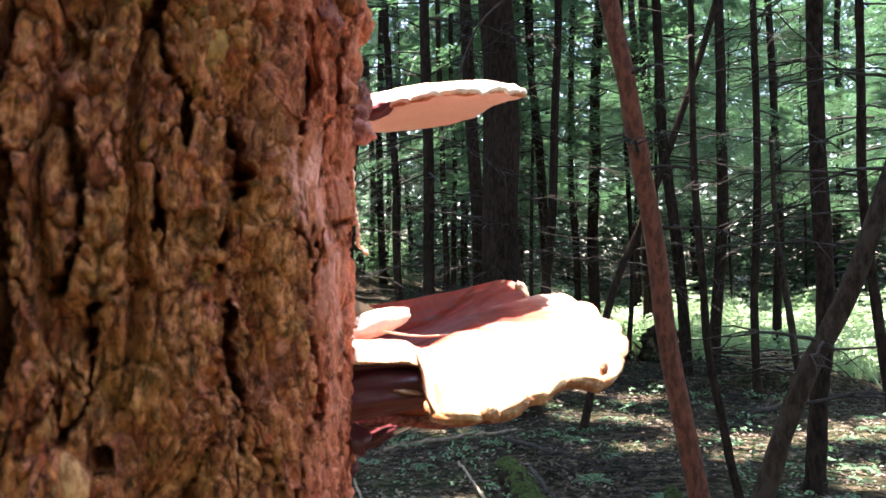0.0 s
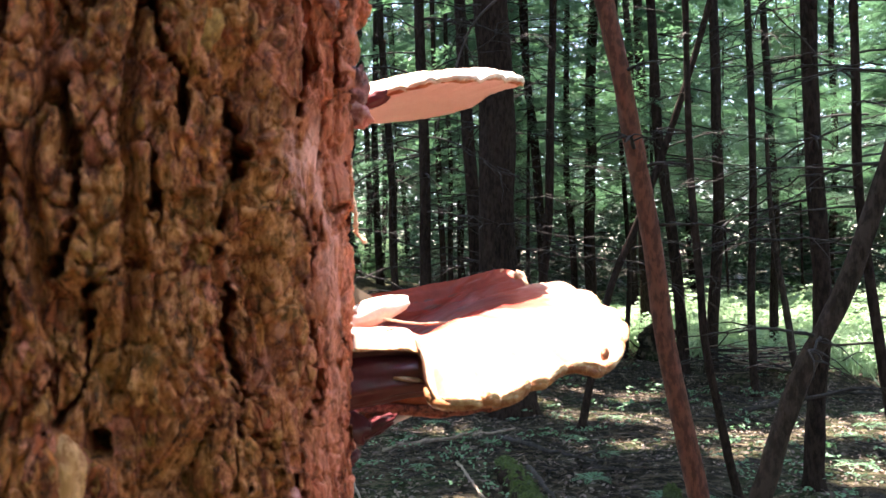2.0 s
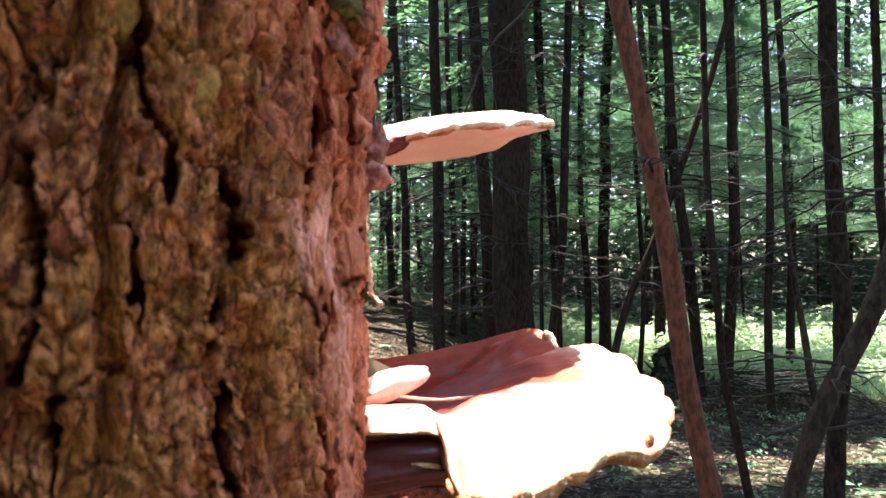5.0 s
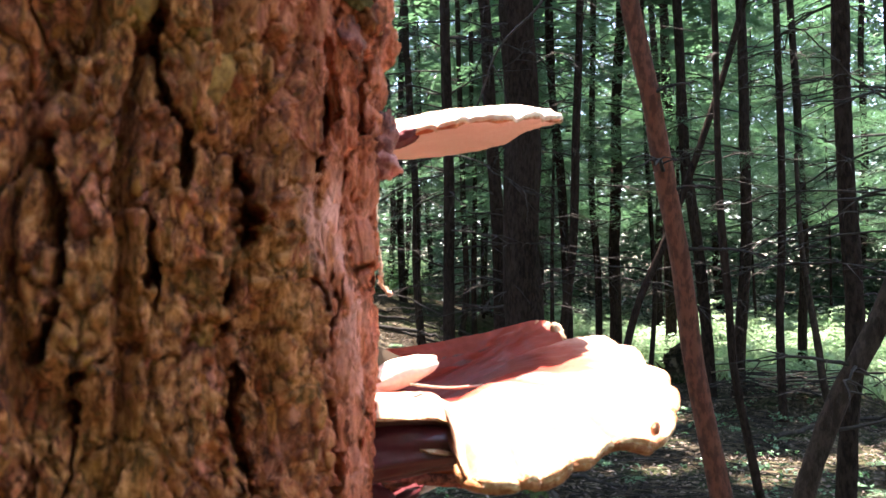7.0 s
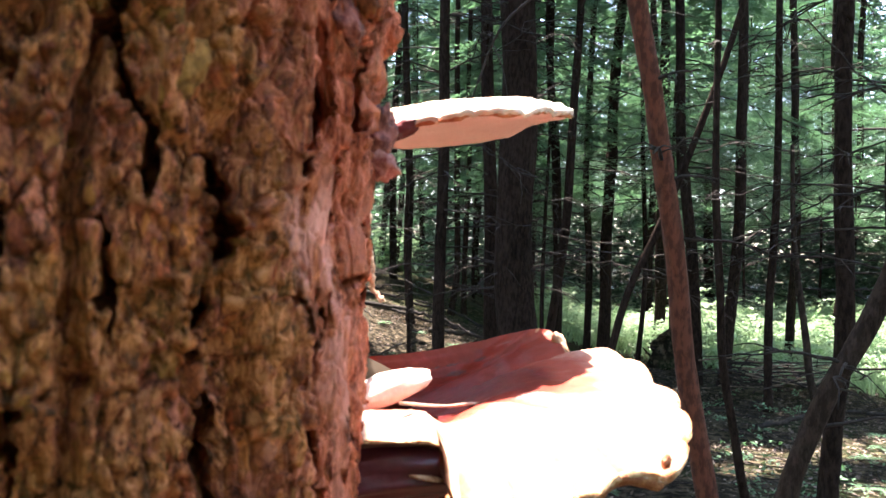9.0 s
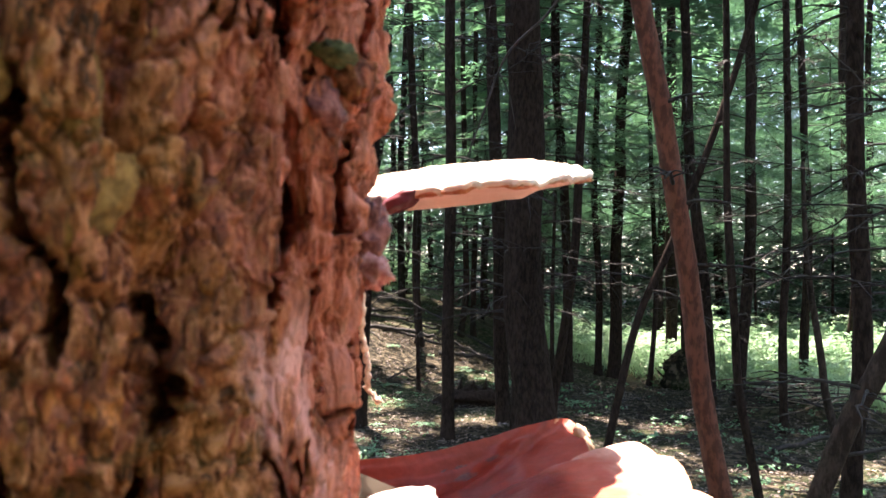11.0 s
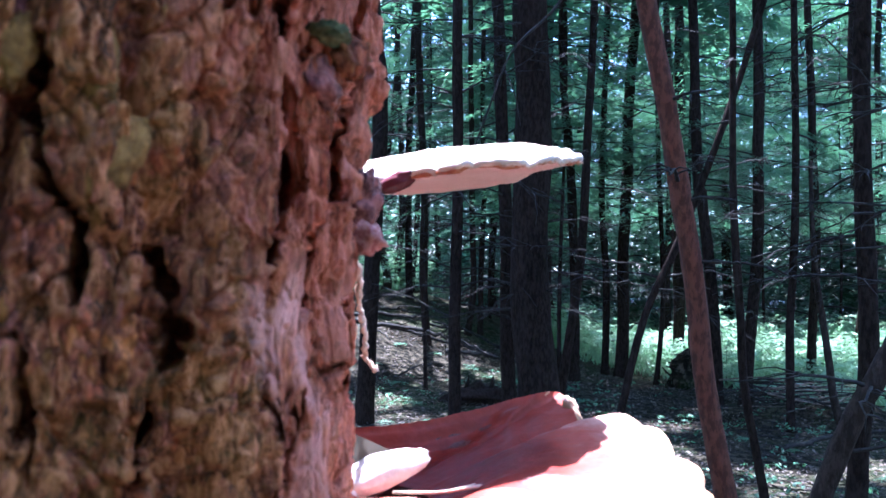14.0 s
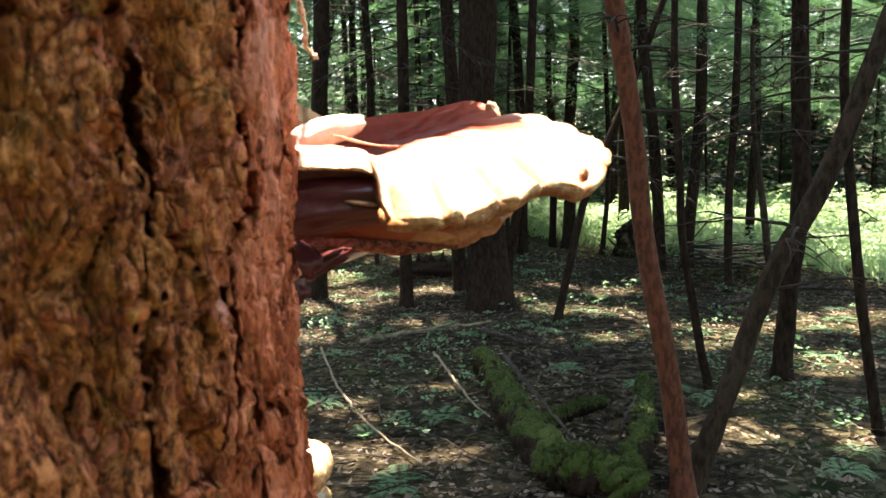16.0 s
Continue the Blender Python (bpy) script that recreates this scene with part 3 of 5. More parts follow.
deg = np.concatenate([np.linspace(-112, 34, 520), np.linspace(37, 239, 70)])
zz = np.concatenate([np.linspace(-0.15, 0.93, 90), np.linspace(0.98, 1.45, 560), np.linspace(1.47, 2.6, 70), np.linspace(2.7, 11, 60)])
DD, ZZ = np.meshgrid(deg, zz)
relief, flank, resin, plate, crack = bark_relief(DD, ZZ)
rad = np.clip(girth(ZZ), 0.03, 1) + relief
buttress = 1 + 0.25 * np.exp(-np.clip(ZZ, 0, 9) / 0.12) * np.cos(np.radians(DD) * 5 + 0.6)
tv = np.stack([AXIS[0] + lean(ZZ) + rad * buttress * np.cos(np.radians(DD)), AXIS[1] + rad * buttress * np.sin(np.radians(DD)), ZZ], -1).reshape(-1, 3)
tv += crack.reshape(-1, 1) * np.array([-0.32, 0.947, 0.0])  # the cracks run in aslant
n = len(deg)
a = np.arange(len(zz) - 1)[:, None] * n
j, k = np.arange(n)[None], (np.arange(n)[None] + 1) % n
tf = np.stack([a + j, a + k, a + n + k, a + n + j], -1).reshape(-1, 4)
near_tree = thing("hemlock_tree", (0, 0, 0), "old hemlock with deeply furrowed red-brown bark and bracket fungi", "tree")
trunk = part("trunk", (tv, tf), BARK, near_tree)
for key, values in (("flank", flank), ("resin", resin), ("plate", plate)):
    at = trunk.data.attributes.new(key, "FLOAT", "POINT")
    at.data.foreach_set("value", values.astype(np.float32).ravel())


def on_trunk(degrees, z, out=0.0):
    r = float(girth(z)) + out
    return Vector((AXIS[0] + float(lean(z)) + r * math.cos(radians(degrees)), AXIS[1] + r * math.sin(radians(degrees)), z))


def lump(place, size, turn, seed, rough=0.25, freq=1.6, seg=28, rings=18):
    """An uneven rounded lump with half axes size, turned by degrees about x, y, z."""
    th, ph = np.linspace(0, np.pi, rings), np.linspace(0, 2 * np.pi, seg, endpoint=False)
    T, P = np.meshgrid(th, ph, indexing="ij")
    d = np.stack([np.sin(T) * np.cos(P), np.sin(T) * np.sin(P), np.cos(T)], -1)
    k = 1 + rough * (fnoise(d[..., 0] * freq + 3, d[..., 1] * freq + 5, d[..., 2] * freq + seed, 3, seed) - 0.5) * 2
    v = (d * k[..., None] * np.asarray(size)).reshape(-1, 3)
    rot = np.array(Euler([radians(x) for x in turn]).to_matrix())
    v = v @ rot.T + np.asarray(place)
    a = np.arange(rings - 1)[:, None] * seg
    j, k2 = np.arange(seg)[None], (np.arange(seg)[None] + 1) % seg
    return v, np.stack([a + j, a + seg + j, a + seg + k2, a + k2], -1).reshape(-1, 4)


part("lichen_knob", lump(on_trunk(-42.3, 1.3215, 0.001), (0.0055, 0.0066, 0.0120), (-38, 0, -45), 3, 0.26, 3.0, 40, 28), LICHEN, near_tree, "yellow-green lichen knob")
part("lichen_knob", lump(on_trunk(-44.0, 1.342, 0.000), (0.004, 0.0045, 0.0110), (-4, 0, -46), 4, 0.4, 3.4, 40, 28), LICHEN, near_tree, "yellow-green lichen knob")
part("lichen_knob", lump(on_trunk(-51, 1.343, 0.000), (0.004, 0.0042, 0.0080), (-10, 0, -51), 5, 0.4, 3.2, 40, 28), LICHEN, near_tree, "yellow-green lichen knob")
part("bark_stub", lump(on_trunk(-58, 1.170, 0.002), (0.006, 0.006, 0.016), (0, 8, -58), 6, 0.35, 2.5), OCHRE, near_tree, "broken ochre branch stub")
part("bark_flake", lump(on_trunk(-48.5, 1.199, 0.001), (0.004, 0.0060, 0.0080), (0, 0, -47), 8, 0.4, 2.0), BARK, near_tree, "pinkish bark flake")
part("moss_tuft", lump(on_trunk(-13, 1.3695, 0.001), (0.006, 0.0085, 0.0032), (0, 0, -8), 9, 0.5, 4), SAGE, near_tree, "sage-green moss tuft")
part("bark_flake", lump(on_trunk(-7.5, 1.3655, 0.001), (0.008, 0.012, 0.007), (0, 15, -6), 12, 0.5, 3), BARK, near_tree, "ochre crumbly bark flake")


# ---- bracket fungi ----
RIMS = []


def bracket(name, label, rim, inner, thick, thick_in, dome, mats, ripple=0.002, seed=1, drop=0.0, wave=22.0, brow=0.0):
    """A shelf fungus: a cap between the inner line and the rim, a rounded margin, and a pore surface below."""
    nu, nv = 150, 34
    base = thing(name, tuple(np.mean(np.asarray(inner), axis=0)), label, "fungus", "bracket fungi on the trunk")
    R, I = curve_points(rim, nu), curve_points(inner, nu)
    u = np.linspace(0, 1, nu)
    out = R - I
    out[:, 2] = 0
    out /= np.linalg.norm(out, axis=1)[:, None] + 1e-9
    amp = ripple * (0.25 * np.sin(u * wave * 2.1 + seed) + 1.5 * (fnoise(u * wave, seed * 1.3, 0, 2, seed) - 0.5))
    lobe = 0.55 * ripple * (1 - np.abs(np.sin(u * wave * 1.5 + seed))) ** 1.5
    R = R + out * (amp - lobe)[:, None]
    R[:, 2] += 0.5 * ripple * (fnoise(u * wave * 0.8, 3.0 + seed, 0, 2, seed + 5) - 0.5) * 2
    v = np.linspace(0, 1, nv)[None]
    shape = 4 * v * (1 - v)
    P = I[:, None] + (R - I)[:, None] * v[..., None]
    dome_u = np.interp(u, np.linspace(0, 1, len(dome)), dome)[:, None]
    P[..., 2] += dome_u * shape + brow * (1 - np.exp(-(1 - v) / 0.16)) * step01(v, 0.0, 0.3)
    tx = fnoise(P[..., 0] * 120, P[..., 1] * 120, 0, 3, seed + 9) - 0.5
    groove = np.sin(v * 26 + 3 * fnoise(u[:, None] * 7, v * 2, 0, 2, seed + 11)) * 0.0006 * step01(v, 0.3, 0.6)
    fold = 0.85 * ripple * (fnoise(u[:, None] * wave * 0.6, v * 1.5, 0, 2, seed + 13) - 0.5) * step01(v, 0.35, 0.95) - 0.8 * lobe[:, None] * step01(v, 0.35, 1.0)
    P[..., 2] += 0.0012 * tx + groove + fold
    th = thick * (0.8 + 0.5 * fnoise(u * 14, 9.0, 0, 2, seed + 15))
    ang = np.linspace(np.pi / 2, -np.pi / 2, 9)[None]
    edge = P[:, -1]
    M = edge[:, None] + out[:, None] * (np.cos(ang) * th[:, None] * 0.5)[..., None]
    M[..., 2] = edge[:, None, 2] - th[:, None] * 0.5 + np.sin(ang) * th[:, None] * 0.5
    bead = fnoise(u[:, None] * 60, ang * 1.5, 0, 2, seed + 17) - 0.5
    M += out[:, None] * (0.0010 * bead * np.cos(ang))[..., None]
    vb = np.linspace(1, 0, nv)[None]
    low = M[:, -1]
    Q = I[:, None] + (low - I)[:, None] * vb[..., None]
    Q[..., 2] = low[:, None, 2] + (I[:, None, 2] - thick_in - low[:, None, 2]) * (1 - vb) - drop * 4 * vb * (1 - vb)
    Q[..., 2] += 0.0012 * (fnoise(Q[..., 0] * 90, Q[..., 1] * 90, 0, 2, seed + 19) - 0.5)

    def sheet(A):
        m, n = A.shape[:2]
        a = np.arange(m - 1)[:, None] * n + np.arange(n - 1)[None]
        return A.reshape(-1, 3) - np.array(base.location), np.stack([a, a + 1, a + n + 1, a + n], -1).reshape(-1, 4)

    cap = part("cap", sheet(P), mats[0], base)
    band = np.broadcast_to(v, P.shape[:2]).astype(np.float32)
    at = cap.data.attributes.new("band", "FLOAT", "POINT")
    at.data.foreach_set("value", band.ravel())
    part("margin", sheet(M), mats[1], base, "pale rounded growing margin")
    part("pore_surface", sheet(Q), mats[2], base, "cream pore surface")
    for e, (lo, hi) in enumerate(((0, 1), (-1, -2))):
        loop = np.concatenate([P[lo], M[lo], Q[lo]])
        c = loop.mean(axis=0)
        vv = np.vstack([loop, c]) - np.array(base.location)
        idx = np.arange(len(loop) - 1)
        part("side_wall", (vv, np.stack([idx, idx + 1, np.full(len(idx), len(loop))], -1)), mats[2], base)
    return base


def banded(ob, value):
    at = ob.data.attributes.new("band", "FLOAT", "POINT")
    at.data.foreach_set("value", np.full(len(ob.data.vertices), value, np.float32))
    return ob


def shelf(name, label, rim, inner, valleys, mats, thick, thick_in, dome, seed, scallop=0.003, sink=0.002, brow=0.004, tone=None, lobes=(0.0, 1.0), nu=340, nv=44):
    """A lobed shelf fungus: pillowy lobes between valleys counted along the rim's own points, a rolled margin and pores below."""
    base = thing(name, tuple(np.mean(np.asarray(inner), axis=0)), label, "fungus", "bracket fungi on the trunk")
    R, I = curve_points(rim, nu), curve_points(inner, nu)
    u = np.linspace(0, 1, nu)
    at = u * (len(rim) - 1)
    out = R - I
    out[:, 2] = 0
    out /= np.linalg.norm(out, axis=1)[:, None] + 1e-9
    cut = np.concatenate([[valleys[0] - 3.0], valleys, [valleys[-1] + 3.0]])
    k = np.clip(np.searchsorted(cut, at) - 1, 0, len(cut) - 2)
    share = np.clip((at - cut[k]) / (cut[k + 1] - cut[k]), 0, 1)
    pillow = np.sin(np.pi * share) ** 0.55
    where = step01(u, lobes[0], lobes[0] + 0.03) * (1 - step01(u, lobes[1] - 0.03, lobes[1]))
    valley = (1 - pillow) * where
    fine = fnoise(u * 46, seed * 1.3, 0, 3, seed) - 0.5
    R = R + out * (0.0022 * fine * (0.3 + 0.7 * where) - scallop * valley)[:, None]
    R[:, 2] += 0.0018 * (fnoise(u * 33, 3.0 + seed, 0, 2, seed + 5) - 0.5) * where
    RIMS.append((R.copy(), valley, out.copy()))
    v = np.linspace(0, 1, nv)[None] ** 0.85
    P = I[:, None] + (R - I)[:, None] * v[..., None]
    du = np.interp(u, np.linspace(0, 1, len(dome)), dome)[:, None]
    P[..., 2] += du * 4 * v * (1 - v) + brow * (1 - 0.65 * step01(u, 0.55, 0.75))[:, None] * (1 - np.exp(-(1 - v) / 0.15)) * step01(v, 0.0, 0.35)
    P[..., 2] -= sink * valley[:, None] * step01(v, 0.68, 1.0)
    ruffle = fnoise(u[:, None] * 26, v * 2.2, 0.7, 3, seed + 13) - 0.5
    P[..., 2] += 0.0030 * ruffle * step01(v, 0.15, 0.75)
    P[..., 2] += 0.0011 * (fnoise(P[..., 0] * 150, P[..., 1] * 150, 0, 3, seed + 9) - 0.5)
    P[..., 2] += 0.0005 * np.sin(v * 30 + 4 * fnoise(u[:, None] * 8, v * 2, 0, 2, seed + 11)) * step01(v, 0.3, 0.6)
    th = thick * (0.8 + 0.45 * fnoise(u * 17, 9.0, 0, 2, seed + 15)) * (0.55 + 0.45 * where)
    ang = np.linspace(np.pi / 2, -np.pi / 2, 13)[None]
    edge = P[:, -1]
    M = edge[:, None] + out[:, None] * (np.cos(ang) * th[:, None] * 0.5)[..., None]
    M[..., 2] = edge[:, None, 2] - th[:, None] * 0.5 + np.sin(ang) * th[:, None] * 0.5
    M += out[:, None] * (0.0012 * (fnoise(u[:, None] * 80, ang * 1.5, 0, 2, seed + 17) - 0.5) * np.cos(ang))[..., None]
    vb = np.linspace(1, 0, nv)[None]
    low = M[:, -1]
    Q = I[:, None] + (low - I)[:, None] * vb[..., None]
    Q[..., 2] = low[:, None, 2] + (I[:, None, 2] - thick_in - low[:, None, 2]) * (1 - vb)
    Q[..., 2] += 0.0012 * (fnoise(Q[..., 0] * 90, Q[..., 1] * 90, 0, 2, seed + 19) - 0.5)

    def sheet(A):
        m, n = A.shape[:2]
        a = np.arange(m - 1)[:, None] * n + np.arange(n - 1)[None]
        return A.reshape(-1, 3) - np.array(base.location), np.stack([a, a + 1, a + n + 1, a + n], -1).reshape(-1, 4)

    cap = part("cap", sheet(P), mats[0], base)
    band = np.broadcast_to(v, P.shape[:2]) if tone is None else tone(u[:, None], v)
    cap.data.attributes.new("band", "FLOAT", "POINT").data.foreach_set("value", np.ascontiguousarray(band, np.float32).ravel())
    part("margin", sheet(M), mats[1], base, "pale rounded growing margin")
    part("pore_surface", sheet(Q), mats[2], base, "cream pore surface")
    for i in (0, -1):
        loop = np.concatenate([P[i], M[i], Q[i]])
        idx = np.arange(len(loop) - 1)
        part("side_wall", (np.vstack([loop, loop.mean(axis=0)]) - np.array(base.location), np.stack([idx, idx + 1, np.full(len(idx), len(loop))], -1)), mats[2], base)
    return base


def local(data, base):
    return data[0] - np.array(base.location), data[1]


# the large shelf: wide lobed cap on a short lacquered neck, its back folded up like a collar
A_RIM = [(-0.066, 0.436, 1.1945), (-0.040, 0.438, 1.1945), (-0.022, 0.443, 1.1935), (-0.0125, 0.447, 1.190), (-0.010, 0.432, 1.182), (-0.006, 0.417, 1.1775), (0.004, 0.406, 1.174), (0.015, 0.402, 1.1745), (0.024, 0.404, 1.1765), (0.034, 0.409, 1.177), (0.042, 0.414, 1.1805), (0.051, 0.418, 1.1815), (0.060, 0.427, 1.185), (0.070, 0.432, 1.187), (0.082, 0.437, 1.1845), (0.092, 0.446, 1.189), (0.0985, 0.460, 1.1955), (0.103, 0.484, 1.200), (0.106, 0.512, 1.204), (0.101, 0.538, 1.2095), (0.0955, 0.560, 1.2155), (0.081, 0.566, 1.2215), (0.067, 0.562, 1.2205), (0.0565, 0.546, 1.218), (0.052, 0.562, 1.2245), (0.0475, 0.582, 1.230), (0.034, 0.572, 1.2305), (0.018, 0.570, 1.2265), (-0.007, 0.552, 1.223), (-0.030, 0.542, 1.2195), (-0.062, 0.540, 1.217)]
A_IN = [(-0.070, 0.462, 1.192), (-0.036, 0.472, 1.193), (-0.020, 0.474, 1.193), (-0.017, 0.476, 1.193), (-0.016, 0.478, 1.193), (-0.015, 0.480, 1.194), (-0.015, 0.482, 1.194), (-0.015, 0.484, 1.194), (-0.015, 0.486, 1.195), (-0.016, 0.488, 1.195), (-0.018, 0.490, 1.195), (-0.022, 0.494, 1.196), (-0.027, 0.498, 1.197), (-0.036, 0.504, 1.198), (-0.048, 0.512, 1.199), (-0.060, 0.520, 1.200)]


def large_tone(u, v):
    """Red near the neck and on the folded back; the paler front and far end imitate direct sun."""
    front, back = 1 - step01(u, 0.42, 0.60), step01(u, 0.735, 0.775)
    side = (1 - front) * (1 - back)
    # side step to pale is set by the upper shelf's shadow edge
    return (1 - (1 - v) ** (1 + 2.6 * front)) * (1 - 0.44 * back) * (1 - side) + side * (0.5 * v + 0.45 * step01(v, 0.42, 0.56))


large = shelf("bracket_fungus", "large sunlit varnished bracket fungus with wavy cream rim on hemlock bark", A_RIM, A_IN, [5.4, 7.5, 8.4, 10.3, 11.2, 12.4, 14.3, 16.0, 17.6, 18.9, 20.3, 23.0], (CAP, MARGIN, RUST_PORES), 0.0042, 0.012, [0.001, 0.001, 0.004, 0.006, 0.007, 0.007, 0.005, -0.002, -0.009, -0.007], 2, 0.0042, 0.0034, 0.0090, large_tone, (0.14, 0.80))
nv, nf = tube(curve_points([(-0.078, 0.452, 1.173), (-0.052, 0.454, 1.1745), (-0.030, 0.455, 1.177), (0.000, 0.458, 1.178)], 40), np.linspace(0.0160, 0.0110, 40), 64)
turn, along = (np.arange(40 * 64) % 64) / 64 * 2 * np.pi, np.arange(40 * 64) // 64 / 40.0
core = np.repeat(curve_points([(-0.078, 0.452, 1.173), (-0.052, 0.454, 1.1745), (-0.030, 0.455, 1.177), (0.000, 0.458, 1.178)], 40), 64, axis=0)
nv[: 40 * 64] = core + (nv[: 40 * 64] - core) * (0.72 + 0.5 * fnoise(np.cos(turn) * 3 + 5, np.sin(turn) * 3 + 5, along * 2.5, 3, 91))[:, None]
banded(part("neck", local((nv, nf), large), STEM, large, "glossy purple-brown neck"), 0.3)
banded(part("lobe", local(lump((-0.040, 0.474, 1.2100), (0.0235, 0.0085, 0.0068), (30, -16, 22), 37, 0.16, 2.4, 40, 26), large), CAP_PALE, large, "pale rounded side lobe"), 0.9)
banded(part("lobe", local(lump((-0.056, 0.466, 1.2050), (0.0090, 0.0070, 0.0075), (0, 10, 0), 38, 0.30, 2.4, 30, 20), large), CAP_PALE, large, "pale swollen root of the side lobe"), 0.8)

# the amber lip that swells out under the rolled rim, with small beads on it
rim_now, dent, rim_out = RIMS[0]
first, last = int(0.150 * len(rim_now)), int(0.60 * len(rim_now))
lip_line, lip_out = rim_now[first:last].copy(), rim_out[first:last]
count = len(lip_line)
u = np.linspace(0, 1, count)
lip_line = lip_line + lip_out * (0.0016 * (fnoise(u * 14, 4.0, 0, 2, 143) - 0.5) - 0.0020)[:, None]
lip_line[:, 2] += -0.0050 + 0.0014 * (fnoise(u * 13, 6.0, 0, 2, 144) - 0.5) - 0.0016 * dent[first:last]
bulge = (0.0025 + 0.0009 * fnoise(u * 16, 2.0, 0, 2, 142)) * np.clip(0.35 + 16 * np.minimum(u, 1 - u), 0, 1)
lip = part("lip", local(tube(lip_line, bulge, 16, 0.10, 145), large), YELLOW_LIP, large, "thick beaded amber lip")
for k in range(22):
    i = int(3 + (count - 8) * (k + 0.7 * RNG.random()) / 22)
    b = lip_line[i] + lip_out[i] * bulge[i] * 1.05 + np.array([0, 0, bulge[i] * 0.35])
    part("bead", local(lump(tuple(b), (0.0014 * RNG.uniform(0.5, 1.2), 0.0009, 0.0007), (0, 0, 0), 150 + k, 0.3, 2.0, 8, 6), large), CAP_PALE, lip)
part("orange_spot", local(lump((0.0838, 0.4385, 1.1880), (0.0022, 0.0020, 0.0034), (0, 18, 30), 35, 0.3, 2.5), large), RUST_MARGIN, large, "orange-brown sunken spot")
part("curled_lip", local(lump((0.0520, 0.565, 1.2225), (0.0085, 0.0026, 0.0050), (0, 48, -50), 34, 0.45, 2.5), large), CAP_PALE, large, "lit upturned lip at the notch")
part("pore_lip", local(lump((-0.019, 0.448, 1.1770), (0.010, 0.006, 0.0012), (8, 9, 4), 36, 0.25, 2.5), large), MARGIN, large, "pale sliver of pore surface")

B_RIM = [(-0.060, 0.497, 1.1425), (-0.047, 0.498, 1.145), (-0.020, 0.499, 1.1515), (-0.001, 0.498, 1.1505), (0.024, 0.499, 1.1550), (0.031, 0.501, 1.1530), (0.038, 0.502, 1.1570), (0.047, 0.506, 1.1610), (0.0535, 0.512, 1.1655), (0.056, 0.530, 1.168), (0.050, 0.560, 1.170), (0.030, 0.590, 1.174), (-0.040, 0.600, 1.174)]
B_IN = [(-0.080, 0.452, 1.164), (-0.075, 0.480, 1.168), (-0.070, 0.52, 1.172), (-0.070, 0.555, 1.174)]
bracket("bracket_fungus", "dark red bracket fungus tucked under the large one", B_RIM, B_IN, 0.004, 0.008, [0.004, 0.006, 0.006, 0.004], (CAP_RED, RUST_MARGIN, BUD), 0.003, 6)
folds = thing("fungus_stub", (-0.05, 0.48, 1.15), "dark purple folded young fungus beneath the brackets", "fungus")
for k, (place, size, turn) in enumerate([((-0.060, 0.470, 1.150), (0.020, 0.010, 0.011), (0, 25, 10)), ((-0.046, 0.478, 1.143), (0.020, 0.008, 0.005), (0, -24, 8)), ((-0.060, 0.466, 1.134), (0.013, 0.009, 0.010), (0, 10, 0))]):
    banded(part("fold", local(lump(place, size, turn, 171 + k, 0.4, 2.6), folds), STEM, folds), 0.2)
part("pore_edge", local(lump((-0.034, 0.496, 1.1450), (0.017, 0.005, 0.0024), (10, -16, 4), 176, 0.3, 2.2), folds), PORES, folds, "cream pore edge")

U_RIM = [(-0.075, 0.548, 1.345), (-0.045, 0.543, 1.3465), (-0.030, 0.532, 1.348), (-0.011, 0.516, 1.3495), (0.004, 0.513, 1.3515), (0.020, 0.512, 1.3515), (0.033, 0.522, 1.3545), (0.0415, 0.537, 1.3570), (0.049, 0.548, 1.3570), (0.0545, 0.562, 1.3600), (0.057, 0.575, 1.3617), (0.0545, 0.586, 1.3615), (0.039, 0.600, 1.3600), (0.028, 0.626, 1.3580), (0.008, 0.654, 1.3560), (-0.030, 0.664, 1.3520), (-0.070, 0.650, 1.3480)]
U_IN = [(-0.085, 0.585, 1.355), (-0.050, 0.585, 1.3600), (-0.020, 0.585, 1.3640), (0.010, 0.585, 1.3665), (0.028, 0.586, 1.3665), (0.010, 0.585, 1.3665), (-0.020, 0.585, 1.3640), (-0.085, 0.585, 1.355)]
upper = shelf("bracket_fungus", "thin sunlit bracket fungus with pale pink underside on the trunk", U_RIM, U_IN, [1.4, 2.6, 3.7, 5.5, 7.4, 8.6, 9.8, 11.5, 13.2], (CAP_PALE, CAP_PALE, PORES), 0.0040, 0.015, [0.0, 0.001, 0.001, 0.0, -0.002, -0.002, 0.0], 9, 0.0034, 0.0022, 0.0030, None, (0.0, 1.0))
rim_now, dent, rim_out = RIMS[-1]
banded(upper.children[1], 0.9)
first, last = int(0.10 * len(rim_now)), int(0.70 * len(rim_now))
u = np.linspace(0, 1, last - first)
low_line = rim_now[first:last] - rim_out[first:last] * (0.0010 + 0.0016 * (fnoise(u * 15, 4.0, 0, 2, 243) - 0.5))[:, None]
low_line[:, 2] -= 0.0040 - 0.0012 * (fnoise(u * 12, 6.0, 0, 2, 244) - 0.5)
lip = part("lip", local(tube(low_line, (0.0005 + 0.0016 * fnoise(u * 18, 2.0, 0, 2, 242) ** 1.5) * np.clip(0.3 + 14 * np.minimum(u, 1 - u), 0, 1), 14, 0.1, 245), upper), RUST_MARGIN, upper, "rust-brown crease under the rim")
